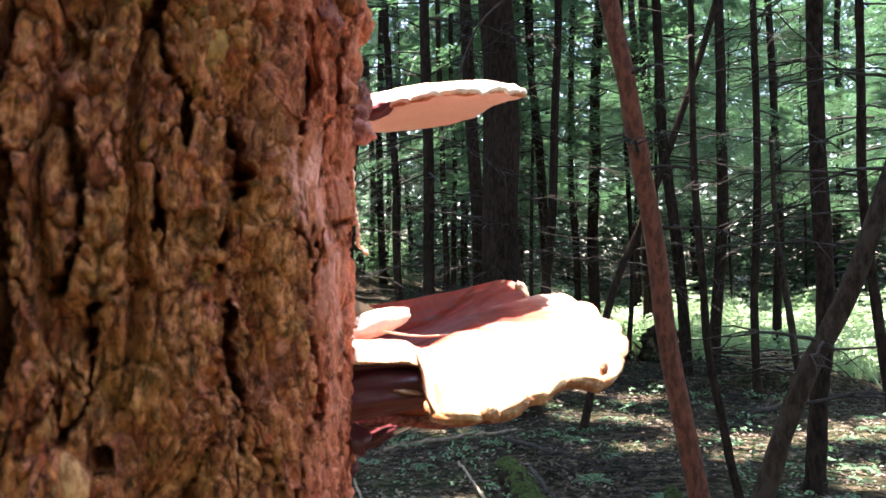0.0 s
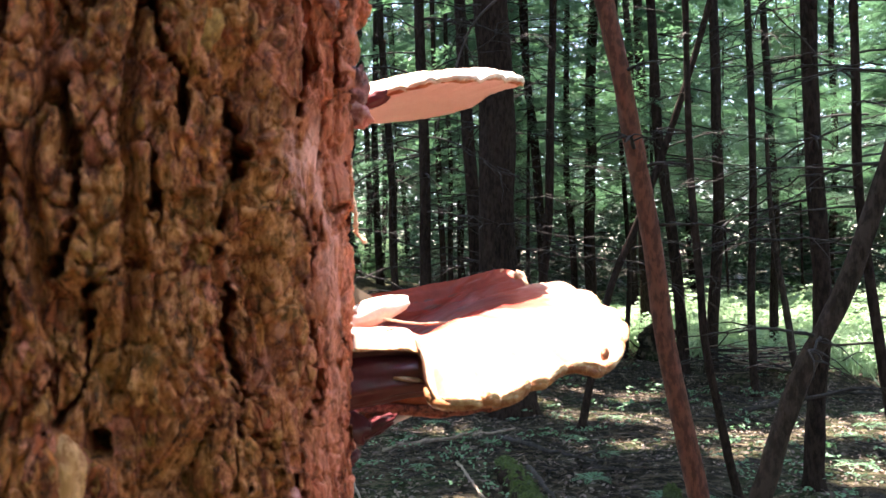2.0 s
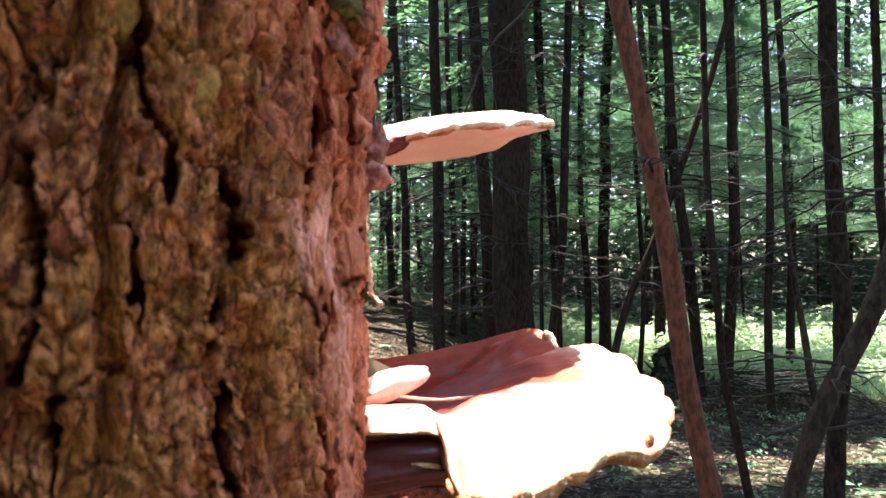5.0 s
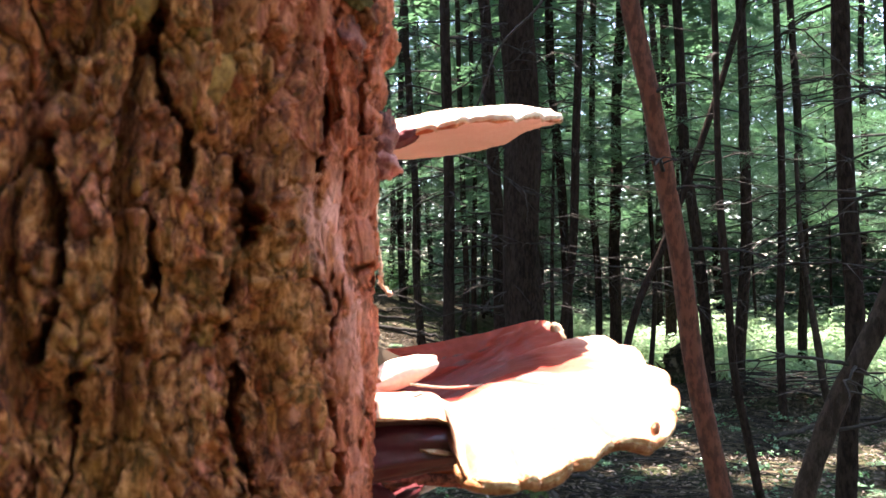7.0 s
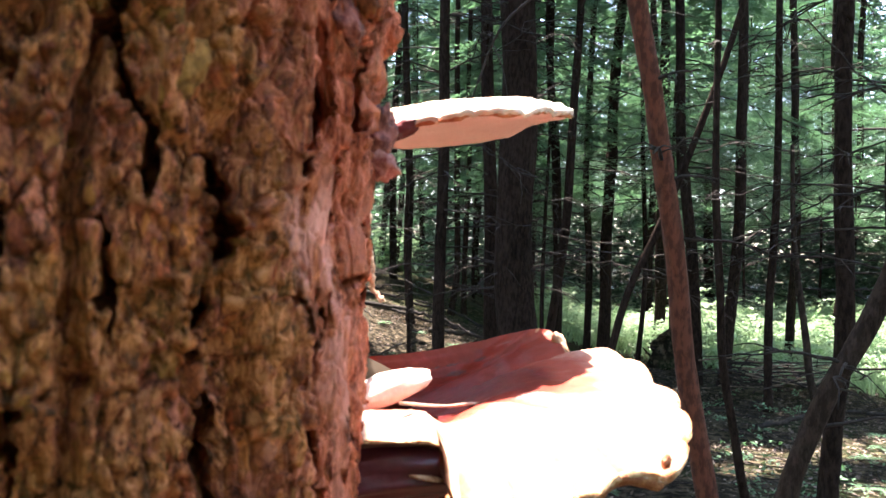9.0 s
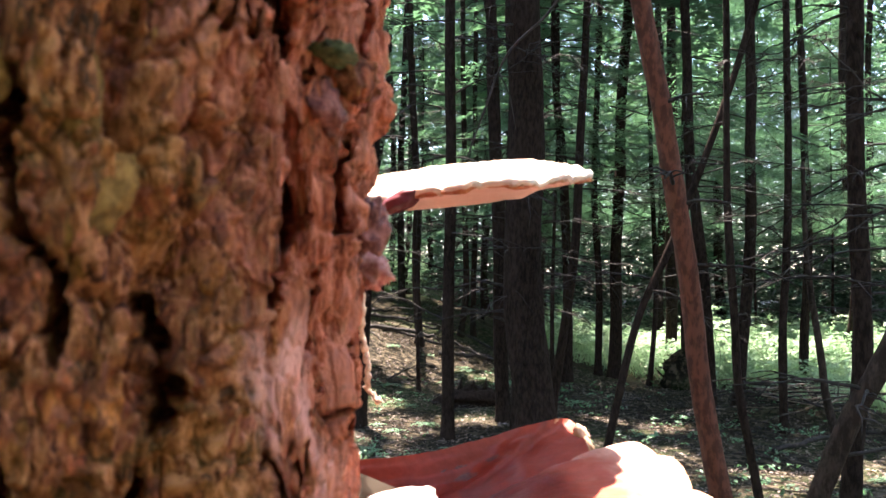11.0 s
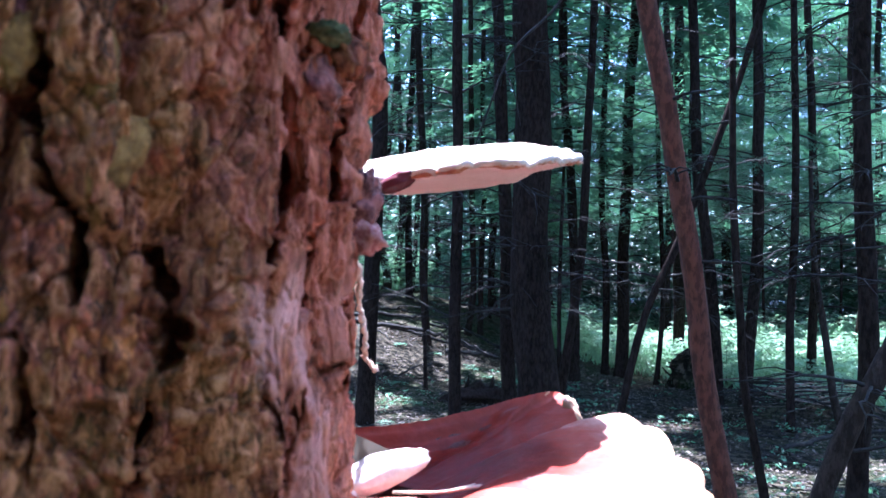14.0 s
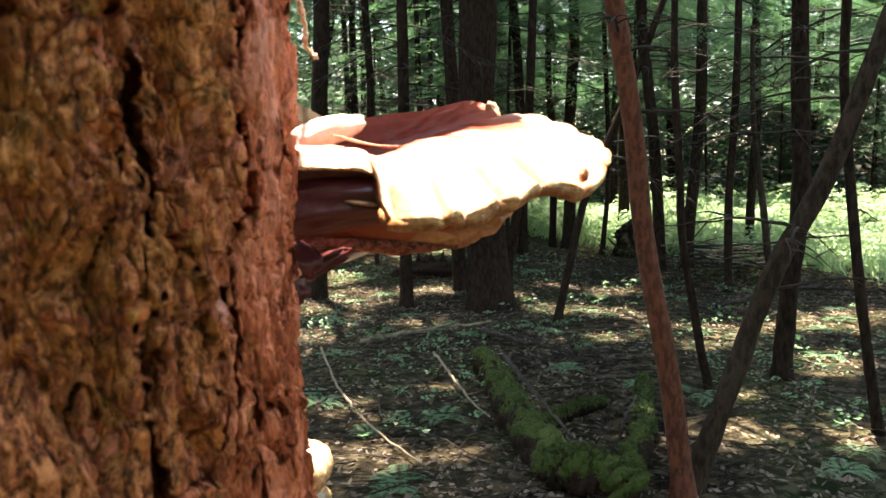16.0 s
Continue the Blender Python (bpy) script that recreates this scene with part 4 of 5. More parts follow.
for k in range(18):
    i = int(len(u) * (0.25 + 0.7 * (k + RNG.random()) / 18))
    b = low_line[i] + rim_out[i + first] * 0.0016 + np.array([0, 0, RNG.uniform(-0.0008, 0.0008)])
    part("bead", local(lump(tuple(b), (0.0016 * RNG.uniform(0.6, 1.4), 0.0010, 0.0008), (0, 0, 0), 260 + k, 0.3, 2.0, 8, 6), upper), CAP_PALE, lip)
banded(part("fold", local(lump((-0.0400, 0.536, 1.3415), (0.010, 0.004, 0.0045), (0, -22, -10), 281, 0.35, 2.4), upper), STEM, upper, "purple fold at the root of the cap"), 0.2)

C_RIM = [(-0.085, 0.535, 1.008), (-0.066, 0.545, 1.010), (-0.060, 0.572, 1.011), (-0.070, 0.605, 1.009), (-0.110, 0.620, 1.006)]
C_IN = [(-0.105, 0.520, 1.012), (-0.110, 0.530, 1.013), (-0.118, 0.540, 1.012), (-0.130, 0.548, 1.010)]
bracket("bracket_fungus", "small round pale bracket fungus low on the trunk", C_RIM, C_IN, 0.016, 0.02, [0.004, 0.006, 0.004], (CAP_PALE, MARGIN, PORES), 0.001, 12)
D_RIM = [(p[0] + 0.002, p[1], p[2] - 0.031) for p in C_RIM]
D_IN = [(p[0], p[1], p[2] - 0.031) for p in C_IN]
bracket("bracket_fungus", "small round pale bracket fungus low on the trunk", D_RIM, D_IN, 0.012, 0.018, [0.004, 0.006, 0.004], (CAP_PALE, MARGIN, PORES), 0.0015, 14)

for place, size, turn, seed, text in (
    (on_trunk(-11.5, 1.3545, -0.003), (0.006, 0.0095, 0.0105), (20, -15, -12), 21, "purple fungus bud in a bark crack"),
    (on_trunk(1, 1.318, 0.0065), (0.0065, 0.007, 0.0125), (0, 8, 0), 22, "pink curled fungus bud on the bark edge"),
    (on_trunk(-23.5, 1.1460, 0.0045), (0.0026, 0.0034, 0.0062), (28, 0, -20), 23, "small glossy pink fungus bud in the bark"),
    (on_trunk(-50, 1.356, -0.006), (0.004, 0.004, 0.012), (0, 0, -45), 24, "purple fungus bud in a bark crack"),
):
    bud = thing("fungus_bud", tuple(place), text, "fungus", "fungus buds")
    if seed == 22:
        part("curl", lump((0.0015, -0.001, -0.009), (0.0075, 0.006, 0.0052), (0, 38, 0), 28, 0.5, 3.0), PINK, bud, "pink curled tip")
    part("cap", (lump((0, 0, 0), size, turn, seed, 0.55, 3.2)[0], lump((0, 0, 0), size, turn, seed)[1]), PINK if seed == 23 else BUD, bud)

# hanging strand of frass and fibre, and needles on the large shelf
strand = thing("fibre_strand", (-0.047, 0.495, 1.30), "pale crumbly fibre strand hanging beside the bark", "debris")
pts = curve_points([(-0.056, 0.480, 1.312), (-0.052, 0.492, 1.296), (-0.0525, 0.500, 1.280), (-0.050, 0.502, 1.268), (-0.0505, 0.504, 1.256), (-0.0455, 0.505, 1.2505)], 40)
part("fibre", local(tube(pts + RNG.normal(0, 0.0006, pts.shape), 0.0009 + 0.0009 * RNG.random(40), 7, 0.5, 2), strand), FIBRE, strand)
needle = thing("dry_needle", (-0.03, 0.45, 1.205), "dry forked pine needle lying on the large fungus", "needle")
for q in ([(-0.031, 0.450, 1.208), (-0.012, 0.470, 1.2035), (0.008, 0.488, 1.203)], [(-0.010, 0.472, 1.203), (0.002, 0.490, 1.202), (0.006, 0.500, 1.202)], [(-0.006, 0.476, 1.203), (0.006, 0.484, 1.203), (0.014, 0.487, 1.2035)]):
    part("blade", local(tube(curve_points(q, 10), np.linspace(0.0008, 0.0004, 10), 6), needle), FIBRE, needle)
web = thing("cobweb", (-0.05, 0.47, 1.22), "dusty grey cobweb between bark and fungus", "cobweb")
wa, wb, wc = np.array([-0.057, 0.476, 1.2285]), np.array([-0.031, 0.494, 1.213]), np.array([-0.057, 0.482, 1.206])
g = [(i, j) for i in range(9) for j in range(9 - i)]
wv = np.array([wa + (wb - wa) * i / 8 + (wc - wa) * j / 8 + np.array([0, 0.003, 0]) * math.sin(3 * i / 8) * (j / 8) for i, j in g])
ix = {q: n for n, q in enumerate(g)}
wf = [(ix[i, j], ix[i + 1, j], ix[i, j + 1]) for i, j in g if i + j < 8] + [(ix[i + 1, j], ix[i + 1, j + 1], ix[i, j + 1]) for i, j in g if i + j < 7]
WEB = leaf_material("cobweb_silk", (0.06, 0.05, 0.04), (0.12, 0.10, 0.08), (0.05, 0.04, 0.03), 0.7, 0.4)
part("sheet", (wv - np.array(web.location), np.array(wf)), WEB, web)

# ---- the wood behind ----
SUN_SPOTS = [(-0.85, 8.3, 0.35), (-0.95, 9.6, 0.3), (0.04, 8.8, 0.4), (1.4, 6.4, 0.3), (1.5, 5.85, 0.22), (-1.0, 13.0, 0.6), (-0.72, 5.7, 0.28), (1.04, 8.8, 0.4), (1.19, 5.45, 0.22), (0.94, 4.0, 0.13), (1.36, 3.54, 0.18), (-0.2, 3.4, 0.13), (-0.5, 7.4, 0.2), (0.7, 7.3, 0.22), (1.9, 12.0, 0.6), (2.8, 11.0, 0.9), (1.6, 13.5, 0.6), (2.1, 10.0, 0.4), (2.3, 4.75, 0.32), (3.05, 6.1, 0.45), (1.75, 5.3, 0.26), (1.5, 4.15, 0.16), (1.12, 3.5, 0.24), (-0.7, 7.0, 0.45), (0.05, 7.6, 0.35), (1.0, 6.6, 0.30), (1.2, 7.9, 0.35), (0.0, 6.0, 0.25), (0.75, 5.4, 0.2), (1.6, 7.4, 0.36), (2.0, 8.3, 0.34), (-0.05, 3.3, 0.18), (0.12, 4.4, 0.18), (2.0, 5.7, 0.3), (2.66, 5.75, 0.35), (-0.3, 4.0, 0.18)]
GAP = np.array([0.0, 0.5, 1.25])  # the sun falls through the canopy on this place


def open_to_sun(v, f, wide=0.75):
    """Leaves the holes in the canopy through which the sun reaches the fungi and the forest floor."""
    w = np.array(SUN_WAY)
    keep = np.ones(len(f), bool)
    for spot, size in [(GAP, wide)] + [(np.array([x, y, 0.0]), s) for x, y, s in SUN_SPOTS]:
        c = v[f[:, 0]] - spot
        d = np.linalg.norm(c - (c @ w)[:, None] * w, axis=1)
        keep &= d > size
    return v, f[keep]


def limb_data(rng, start, way, length, r, subs=5):
    way = np.asarray(way, float)
    n = 9
    s = np.linspace(0, 1, n)[:, None]
    wig = np.cumsum(rng.normal(0, 0.035, (n, 3)), axis=0) * length
    p = np.asarray(start) + way * length * s + wig * s + np.array([0, 0, -0.22 * length]) * s**2
    pieces = [tube(p, np.linspace(r, r * 0.25, n), 5)]
    for q in range(subs):
        k = rng.integers(2, n - 1)
        side = np.cross(way, [0, 0, 1.0]) * rng.choice([-1, 1])
        w = way * 0.6 + side * rng.uniform(0.4, 0.9) + np.array([0, 0, rng.uniform(-0.35, 0.15)])
        l = length * rng.uniform(0.25, 0.5)
        t = np.linspace(0, 1, 5)[:, None]
        pp = p[k] + w * l * t + np.array([0, 0, -0.25 * l]) * t**2 + np.cumsum(rng.normal(0, 0.03, (5, 3)), axis=0) * l
        pieces.append(tube(pp, np.linspace(r * 0.45, r * 0.15, 5), 4))
    return joined(pieces)


def crown_data(rng, axis_xy, z0, z1, reach, branches, per, count, leaf, wide):
    """Places of leaf sprays along the whorled branches of a crown."""
    at, way = [], []
    for b in range(branches):
        h = (b + rng.random()) / branches
        z = z0 + (z1 - z0) * h
        az = rng.uniform(0, 2 * np.pi)
        l = reach * (1 - 0.75 * h) * rng.uniform(0.6, 1.1)
        d = np.array([math.cos(az), math.sin(az), rng.uniform(-0.25, 0.05)])
        for q in range(per):
            s = (q + rng.random()) / per
            s = 0.15 + 0.85 * s
            at.append([axis_xy[0] + d[0] * l * s, axis_xy[1] + d[1] * l * s, z + d[2] * l * s - 0.15 * l * s * s])
            way.append(d + rng.normal(0, 0.45, 3) * [1, 1, 0.3])
    return sprays(np.array(at), np.array(way), 0.30 * reach**0.5, count, leaf, wide, rng, 0.16)


def forest_tree(name, label, depth, line, r, mat, seed, height=11.0, limbs=9, crown=True, limb_z=(0.9, 3.6), limb_len=(0.3, 1.1), category="tree", group="forest trees"):
    """A tree from its stem's line of (x, z) at one depth, base first."""
    rng = np.random.default_rng(seed)
    x0 = line[0][0]
    zb = float(ground_z(x0, depth))
    line = [(x, max(z, 0.0) + (zb if i == 0 else 0)) for i, (x, z) in enumerate(line)]
    base = thing(name, (x0, depth, zb), label, category, group)
    (xa, za), (xb, zc) = line[-2], line[-1]
    slope = np.clip((xb - xa) / (zc - za), -0.35, 0.35)
    pts = [(x0 - 0.5 * (line[1][0] - x0) / max(line[1][1], 0.3) * 0.3, zb - 0.15)] + list(line)
    top = height
    if top > zc + 1:
        pts += [(xb + slope * (zc - za) * 0.6, zc + (zc - za) * 0.6 if zc - za < 3 else zc + 1.5)]
        pts += [(pts[-1][0] + slope * 0.5 * (top - pts[-1][1]), top)]
    c = curve_points([(x, depth, z) for x, z in pts], 60)
    c[:, 0] += 0.12 * r * np.sin(c[:, 2] * 3.1 + seed) + (0.35 * r * np.sin(c[:, 2] * 1.3 + 2.0 * seed) if depth > 7 else 0)
    c[:, 1] += 0.05 * np.sin(c[:, 2] * 0.9 + seed) * np.clip(c[:, 2], 0, 1.5)
    hh = np.clip(c[:, 2] - zb, 0, None)
    rr = r * (1.06 - 0.6 * np.clip(hh / height, 0, 1)) * (1 + 0.38 * np.exp(-hh / (1.6 * r)))
    part("trunk", local(tube(c, np.maximum(rr, 0.004), 30 if r > 0.06 else 14, 0.16, seed), base), mat, base)
    for q in range(limbs):
        z = rng.uniform(*limb_z)
        if z > top - 0.2:
            continue
        k = int(np.argmin(np.abs(c[:, 2] - z)))
        az = rng.uniform(0, 2 * np.pi)
        way = np.array([math.cos(az), math.sin(az) * 0.8, rng.uniform(-0.1, 0.35)])
        part("limb", local(limb_data(rng, c[k], way, rng.uniform(*limb_len), min(0.16 * r, 0.006) + 0.0022), base), TWIG, base)
    if crown:
        v, f = crown_data(rng, (c[-14, 0], depth), 4.6, height + 0.8, 2.0, 30, 5, 14, 0.17, 0.075)
        part("crown", local(open_to_sun(v, f), base), LEAF, base, smooth=False)
    return base


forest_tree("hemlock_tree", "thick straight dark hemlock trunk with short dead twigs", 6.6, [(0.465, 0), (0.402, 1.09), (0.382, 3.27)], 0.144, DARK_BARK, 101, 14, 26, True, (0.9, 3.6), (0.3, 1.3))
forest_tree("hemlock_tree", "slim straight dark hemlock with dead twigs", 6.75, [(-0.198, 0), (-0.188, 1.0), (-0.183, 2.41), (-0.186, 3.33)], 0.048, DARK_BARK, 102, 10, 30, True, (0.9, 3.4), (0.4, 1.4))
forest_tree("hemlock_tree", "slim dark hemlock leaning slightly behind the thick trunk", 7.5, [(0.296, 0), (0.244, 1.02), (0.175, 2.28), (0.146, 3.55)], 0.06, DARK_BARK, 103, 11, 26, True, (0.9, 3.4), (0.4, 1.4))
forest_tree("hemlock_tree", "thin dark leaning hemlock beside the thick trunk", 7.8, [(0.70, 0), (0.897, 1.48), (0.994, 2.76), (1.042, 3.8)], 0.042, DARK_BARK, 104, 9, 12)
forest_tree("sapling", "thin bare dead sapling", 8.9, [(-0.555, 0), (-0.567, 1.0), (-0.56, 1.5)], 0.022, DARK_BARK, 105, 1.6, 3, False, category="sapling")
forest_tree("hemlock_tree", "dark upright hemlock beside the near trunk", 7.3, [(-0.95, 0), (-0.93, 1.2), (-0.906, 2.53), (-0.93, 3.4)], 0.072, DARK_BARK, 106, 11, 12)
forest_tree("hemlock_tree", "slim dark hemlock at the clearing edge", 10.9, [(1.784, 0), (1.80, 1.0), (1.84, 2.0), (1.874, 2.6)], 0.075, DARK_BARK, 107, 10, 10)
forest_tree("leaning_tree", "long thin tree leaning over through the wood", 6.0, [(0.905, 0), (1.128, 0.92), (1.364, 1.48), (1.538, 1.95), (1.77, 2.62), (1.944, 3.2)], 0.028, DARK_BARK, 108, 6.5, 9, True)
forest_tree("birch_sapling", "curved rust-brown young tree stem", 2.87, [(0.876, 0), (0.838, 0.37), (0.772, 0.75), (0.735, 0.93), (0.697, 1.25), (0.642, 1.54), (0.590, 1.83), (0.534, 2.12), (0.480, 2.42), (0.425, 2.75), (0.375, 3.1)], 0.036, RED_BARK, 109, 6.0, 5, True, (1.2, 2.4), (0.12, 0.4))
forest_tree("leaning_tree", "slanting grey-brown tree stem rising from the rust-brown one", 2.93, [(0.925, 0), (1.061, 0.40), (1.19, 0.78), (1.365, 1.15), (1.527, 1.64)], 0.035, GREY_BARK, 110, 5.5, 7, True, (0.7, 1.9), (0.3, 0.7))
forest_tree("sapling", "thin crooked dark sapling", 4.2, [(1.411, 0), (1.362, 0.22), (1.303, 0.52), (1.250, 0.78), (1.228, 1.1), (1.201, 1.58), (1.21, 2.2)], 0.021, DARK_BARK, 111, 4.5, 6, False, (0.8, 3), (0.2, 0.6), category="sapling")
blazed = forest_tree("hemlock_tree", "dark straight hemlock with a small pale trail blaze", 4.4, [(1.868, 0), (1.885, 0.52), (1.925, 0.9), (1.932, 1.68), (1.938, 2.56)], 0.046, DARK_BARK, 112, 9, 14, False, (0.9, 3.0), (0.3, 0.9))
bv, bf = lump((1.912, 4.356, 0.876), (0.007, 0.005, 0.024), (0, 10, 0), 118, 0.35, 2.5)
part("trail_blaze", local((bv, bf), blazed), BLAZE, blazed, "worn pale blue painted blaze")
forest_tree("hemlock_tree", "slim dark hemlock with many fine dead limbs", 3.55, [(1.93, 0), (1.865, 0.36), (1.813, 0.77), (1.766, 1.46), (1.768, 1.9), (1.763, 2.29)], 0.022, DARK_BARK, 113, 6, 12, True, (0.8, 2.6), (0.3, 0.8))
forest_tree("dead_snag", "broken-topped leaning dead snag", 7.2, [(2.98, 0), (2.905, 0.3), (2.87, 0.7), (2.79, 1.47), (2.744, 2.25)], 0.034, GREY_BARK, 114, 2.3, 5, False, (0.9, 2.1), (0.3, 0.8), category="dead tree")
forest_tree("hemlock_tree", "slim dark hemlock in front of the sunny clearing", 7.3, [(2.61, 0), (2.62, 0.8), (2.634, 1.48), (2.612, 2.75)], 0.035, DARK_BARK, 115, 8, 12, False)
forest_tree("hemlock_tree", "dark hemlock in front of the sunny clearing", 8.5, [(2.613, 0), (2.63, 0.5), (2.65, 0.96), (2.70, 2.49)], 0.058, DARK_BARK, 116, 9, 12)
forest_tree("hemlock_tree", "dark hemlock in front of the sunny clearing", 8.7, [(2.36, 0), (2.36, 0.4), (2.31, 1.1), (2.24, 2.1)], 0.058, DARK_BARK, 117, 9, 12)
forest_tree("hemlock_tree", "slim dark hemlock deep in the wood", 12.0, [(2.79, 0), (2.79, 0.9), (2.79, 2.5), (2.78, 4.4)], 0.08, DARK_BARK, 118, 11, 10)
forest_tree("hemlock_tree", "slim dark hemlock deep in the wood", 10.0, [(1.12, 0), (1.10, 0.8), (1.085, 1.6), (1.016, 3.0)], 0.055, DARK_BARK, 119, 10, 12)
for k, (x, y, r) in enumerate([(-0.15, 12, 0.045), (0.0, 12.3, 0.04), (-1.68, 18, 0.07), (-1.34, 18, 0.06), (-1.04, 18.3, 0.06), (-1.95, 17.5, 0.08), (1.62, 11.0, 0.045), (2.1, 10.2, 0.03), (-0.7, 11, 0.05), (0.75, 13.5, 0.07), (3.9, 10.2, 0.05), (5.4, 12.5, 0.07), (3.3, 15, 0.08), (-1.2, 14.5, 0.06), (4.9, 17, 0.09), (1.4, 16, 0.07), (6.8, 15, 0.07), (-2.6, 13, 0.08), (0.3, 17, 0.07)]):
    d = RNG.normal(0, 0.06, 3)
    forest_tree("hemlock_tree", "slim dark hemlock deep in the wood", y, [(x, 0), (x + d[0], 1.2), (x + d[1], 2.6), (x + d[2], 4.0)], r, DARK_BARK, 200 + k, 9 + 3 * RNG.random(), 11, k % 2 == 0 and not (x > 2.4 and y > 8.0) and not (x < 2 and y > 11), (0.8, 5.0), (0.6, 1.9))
# unseen trees added around the viewer, to close the wood and cut fill light
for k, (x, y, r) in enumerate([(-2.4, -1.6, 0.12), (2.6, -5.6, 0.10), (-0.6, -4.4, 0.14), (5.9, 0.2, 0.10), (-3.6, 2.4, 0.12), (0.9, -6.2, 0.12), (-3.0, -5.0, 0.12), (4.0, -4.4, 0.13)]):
    forest_tree("hemlock_tree", "dark hemlock added out of view around the viewer to cut fill light", y, [(x, 0), (x, 1.2), (x + 0.05, 2.6), (x + 0.06, 4.0)], r, DARK_BARK, 300 + k, 10, 6, True)


def young_hemlock(name, seed, height, reach, low=0.6):
    """A young hemlock, leafy down to the ground."""
    rng = np.random.default_rng(seed)
    base = thing(name, (0, 0, 0), "young hemlock with drooping green sprays", "tree", "young hemlocks")
    z = np.linspace(-0.1, height, 16)
    p = np.stack([0.03 * np.sin(z * 1.1 + seed), 0.03 * np.cos(z * 0.8 + seed), z], -1)
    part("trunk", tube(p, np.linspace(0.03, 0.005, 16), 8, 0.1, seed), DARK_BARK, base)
    bs = []
    for q in range(40):
        h = (q + rng.random()) / 40
        az = rng.uniform(0, 6.283)
        bs.append(limb_data(rng, (0, 0, low - 0.2 + (height - low) * h), (math.cos(az), math.sin(az), 0.05), reach * (1 - 0.75 * h) * 0.9, 0.009, 2))
    tagged(part("dead_twig_work", joined(bs), TWIG, base), kind="stuff")
    part("crown", crown_data(rng, (0, 0), low, height, reach, 150, 8, 22, 0.085, 0.020), LEAF, base, smooth=False)
    return base


kinds = [young_hemlock("young_hemlock", 401 + k, h, w) for k, (h, w) in enumerate([(5.2, 1.7), (6.4, 1.9), (4.2, 1.5), (7.2, 2.1)])]
airy = [young_hemlock("young_hemlock", 431 + k, h, w, 2.0) for k, (h, w) in enumerate([(6.2, 1.5), (7.2, 1.7)])]
# last eight: added out of view to cut fill light on the bark
SPOTS = [(-4.0, 12.5), (-2.6, 15.0), (-3.8, 17.6), (0.2, 14.6), (-6.2, 17.5), (8.6, 16.2), (7.4, 14.0), (10.2, 15.0), (8.9, 12.2), (-5.8, 15.2), (-6.0, 19.6), (1.8, 19.6), (4.4, 19.8), (7.8, 20.0), (10.5, 19.0), (-5.0, 20.4), (0.0, 21.0), (3.0, 22.0), (6.2, 22.4), (9.4, 22.6), (12.0, 17.4), (-3.0, 22.0), (2.0, 24.5), (5.5, 25), (-4.5, -3.0), (-1.8, -6.0), (-1.6, -2.3), (-0.2, -2.8), (-2.7, -0.4), (-2.9, -3.6), (-5.5, 1.5), (-3.4, 1.6)]
for k, (x, y) in enumerate(SPOTS):
    m = pose(x, y, float(ground_z(x, y)), 0, 0, 77 * k)
    if k < len(kinds):
        kinds[k].matrix_basis = m
    else:
        copy_thing(kinds[k % len(kinds)], m)

for k, (x, y) in enumerate([(3.4, 15.6), (5.0, 15.2), (6.4, 15.4), (2.4, 16.4), (8.0, 14.6), (9.4, 11.4), (-3.4, 11.0), (0.5, 13.4), (-3.0, 13.2), (0.55, 12.6), (-0.9, 14.6), (0.2, 16.0), (4.4, 16.8), (6.6, 17.0), (0.95, 9.9), (2.6, 10.6), (-3.3, 9.7)]):
    m = pose(x, y, float(ground_z(x, y)), 0, 0, 101 * k)
    if k < 2:
        airy[k].matrix_basis = m
    else:
        copy_thing(airy[k % 2], m)

# drooping boughs of flat sprays among the stems
def bough(seed):
    rng = np.random.default_rng(seed)
    base = thing("hemlock_bough", (0, 0, 0), "drooping hemlock bough with flat feathery sprays", "branch", "hemlock boughs")
    s = np.linspace(0, 1, 10)
    p = np.stack([1.7 * s, 0.10 * np.sin(3 * s + seed), 0.12 * s - 0.42 * s**2], -1)
    part("limb", tube(p, np.linspace(0.012, 0.003, 10), 6, 0.15, seed), TWIG, base)
    at, way = [], []
    for k in range(60):
        f = rng.uniform(0.15, 1.0)
        c = np.array([1.7 * f, 0.10 * math.sin(3 * f + seed), 0.12 * f - 0.42 * f * f])
        e = rng.choice([-1, 1])
        q = rng.uniform(0, 0.55) * (1.15 - f)
        at.append(c + np.array([0.5 * q, e * q, -0.25 * q]))
        way.append([0.8, e * rng.uniform(0.3, 1.1), -0.2])
    part("foliage", sprays(np.array(at), np.array(way), 0.26, 34, 0.05, 0.011, rng, 0.12), LEAF, base, smooth=False)
    return base


boughs = [bough(471), bough(472), bough(473)]
rngb = np.random.default_rng(77)
for k in range(46):
    x, y = rngb.uniform(-1.6, 6.0), rngb.uniform(7.6, 12.5)
    if x < 0.8:
        x, y = x + 1.6, y + 3
    m = pose(x, y, rngb.uniform(1.5, 2.2) + 0.17 * y * rngb.random(), rngb.uniform(-8, 8), rngb.uniform(-4, 14), rngb.uniform(0, 360)) @ Matrix.Scale(rngb.uniform(0.7, 1.2), 4)
    if k < 3:
        boughs[k].matrix_basis = m
    else:
        copy_thing(boughs[k % 3], m)

# unseen low hemlocks added behind the viewer, closing the wood and blocking frontal fill light
fill_blocker = young_hemlock("young_hemlock", 451, 2.3, 0.80, 0.2)
fill_blocker.matrix_basis = pose(-0.1, -1.9, 0)
for k, (x, y) in enumerate([(0.9, -2.3), (-0.7, -2.5)]):
    copy_thing(fill_blocker, pose(x, y, 0, 0, 0, 70 + 80 * k))

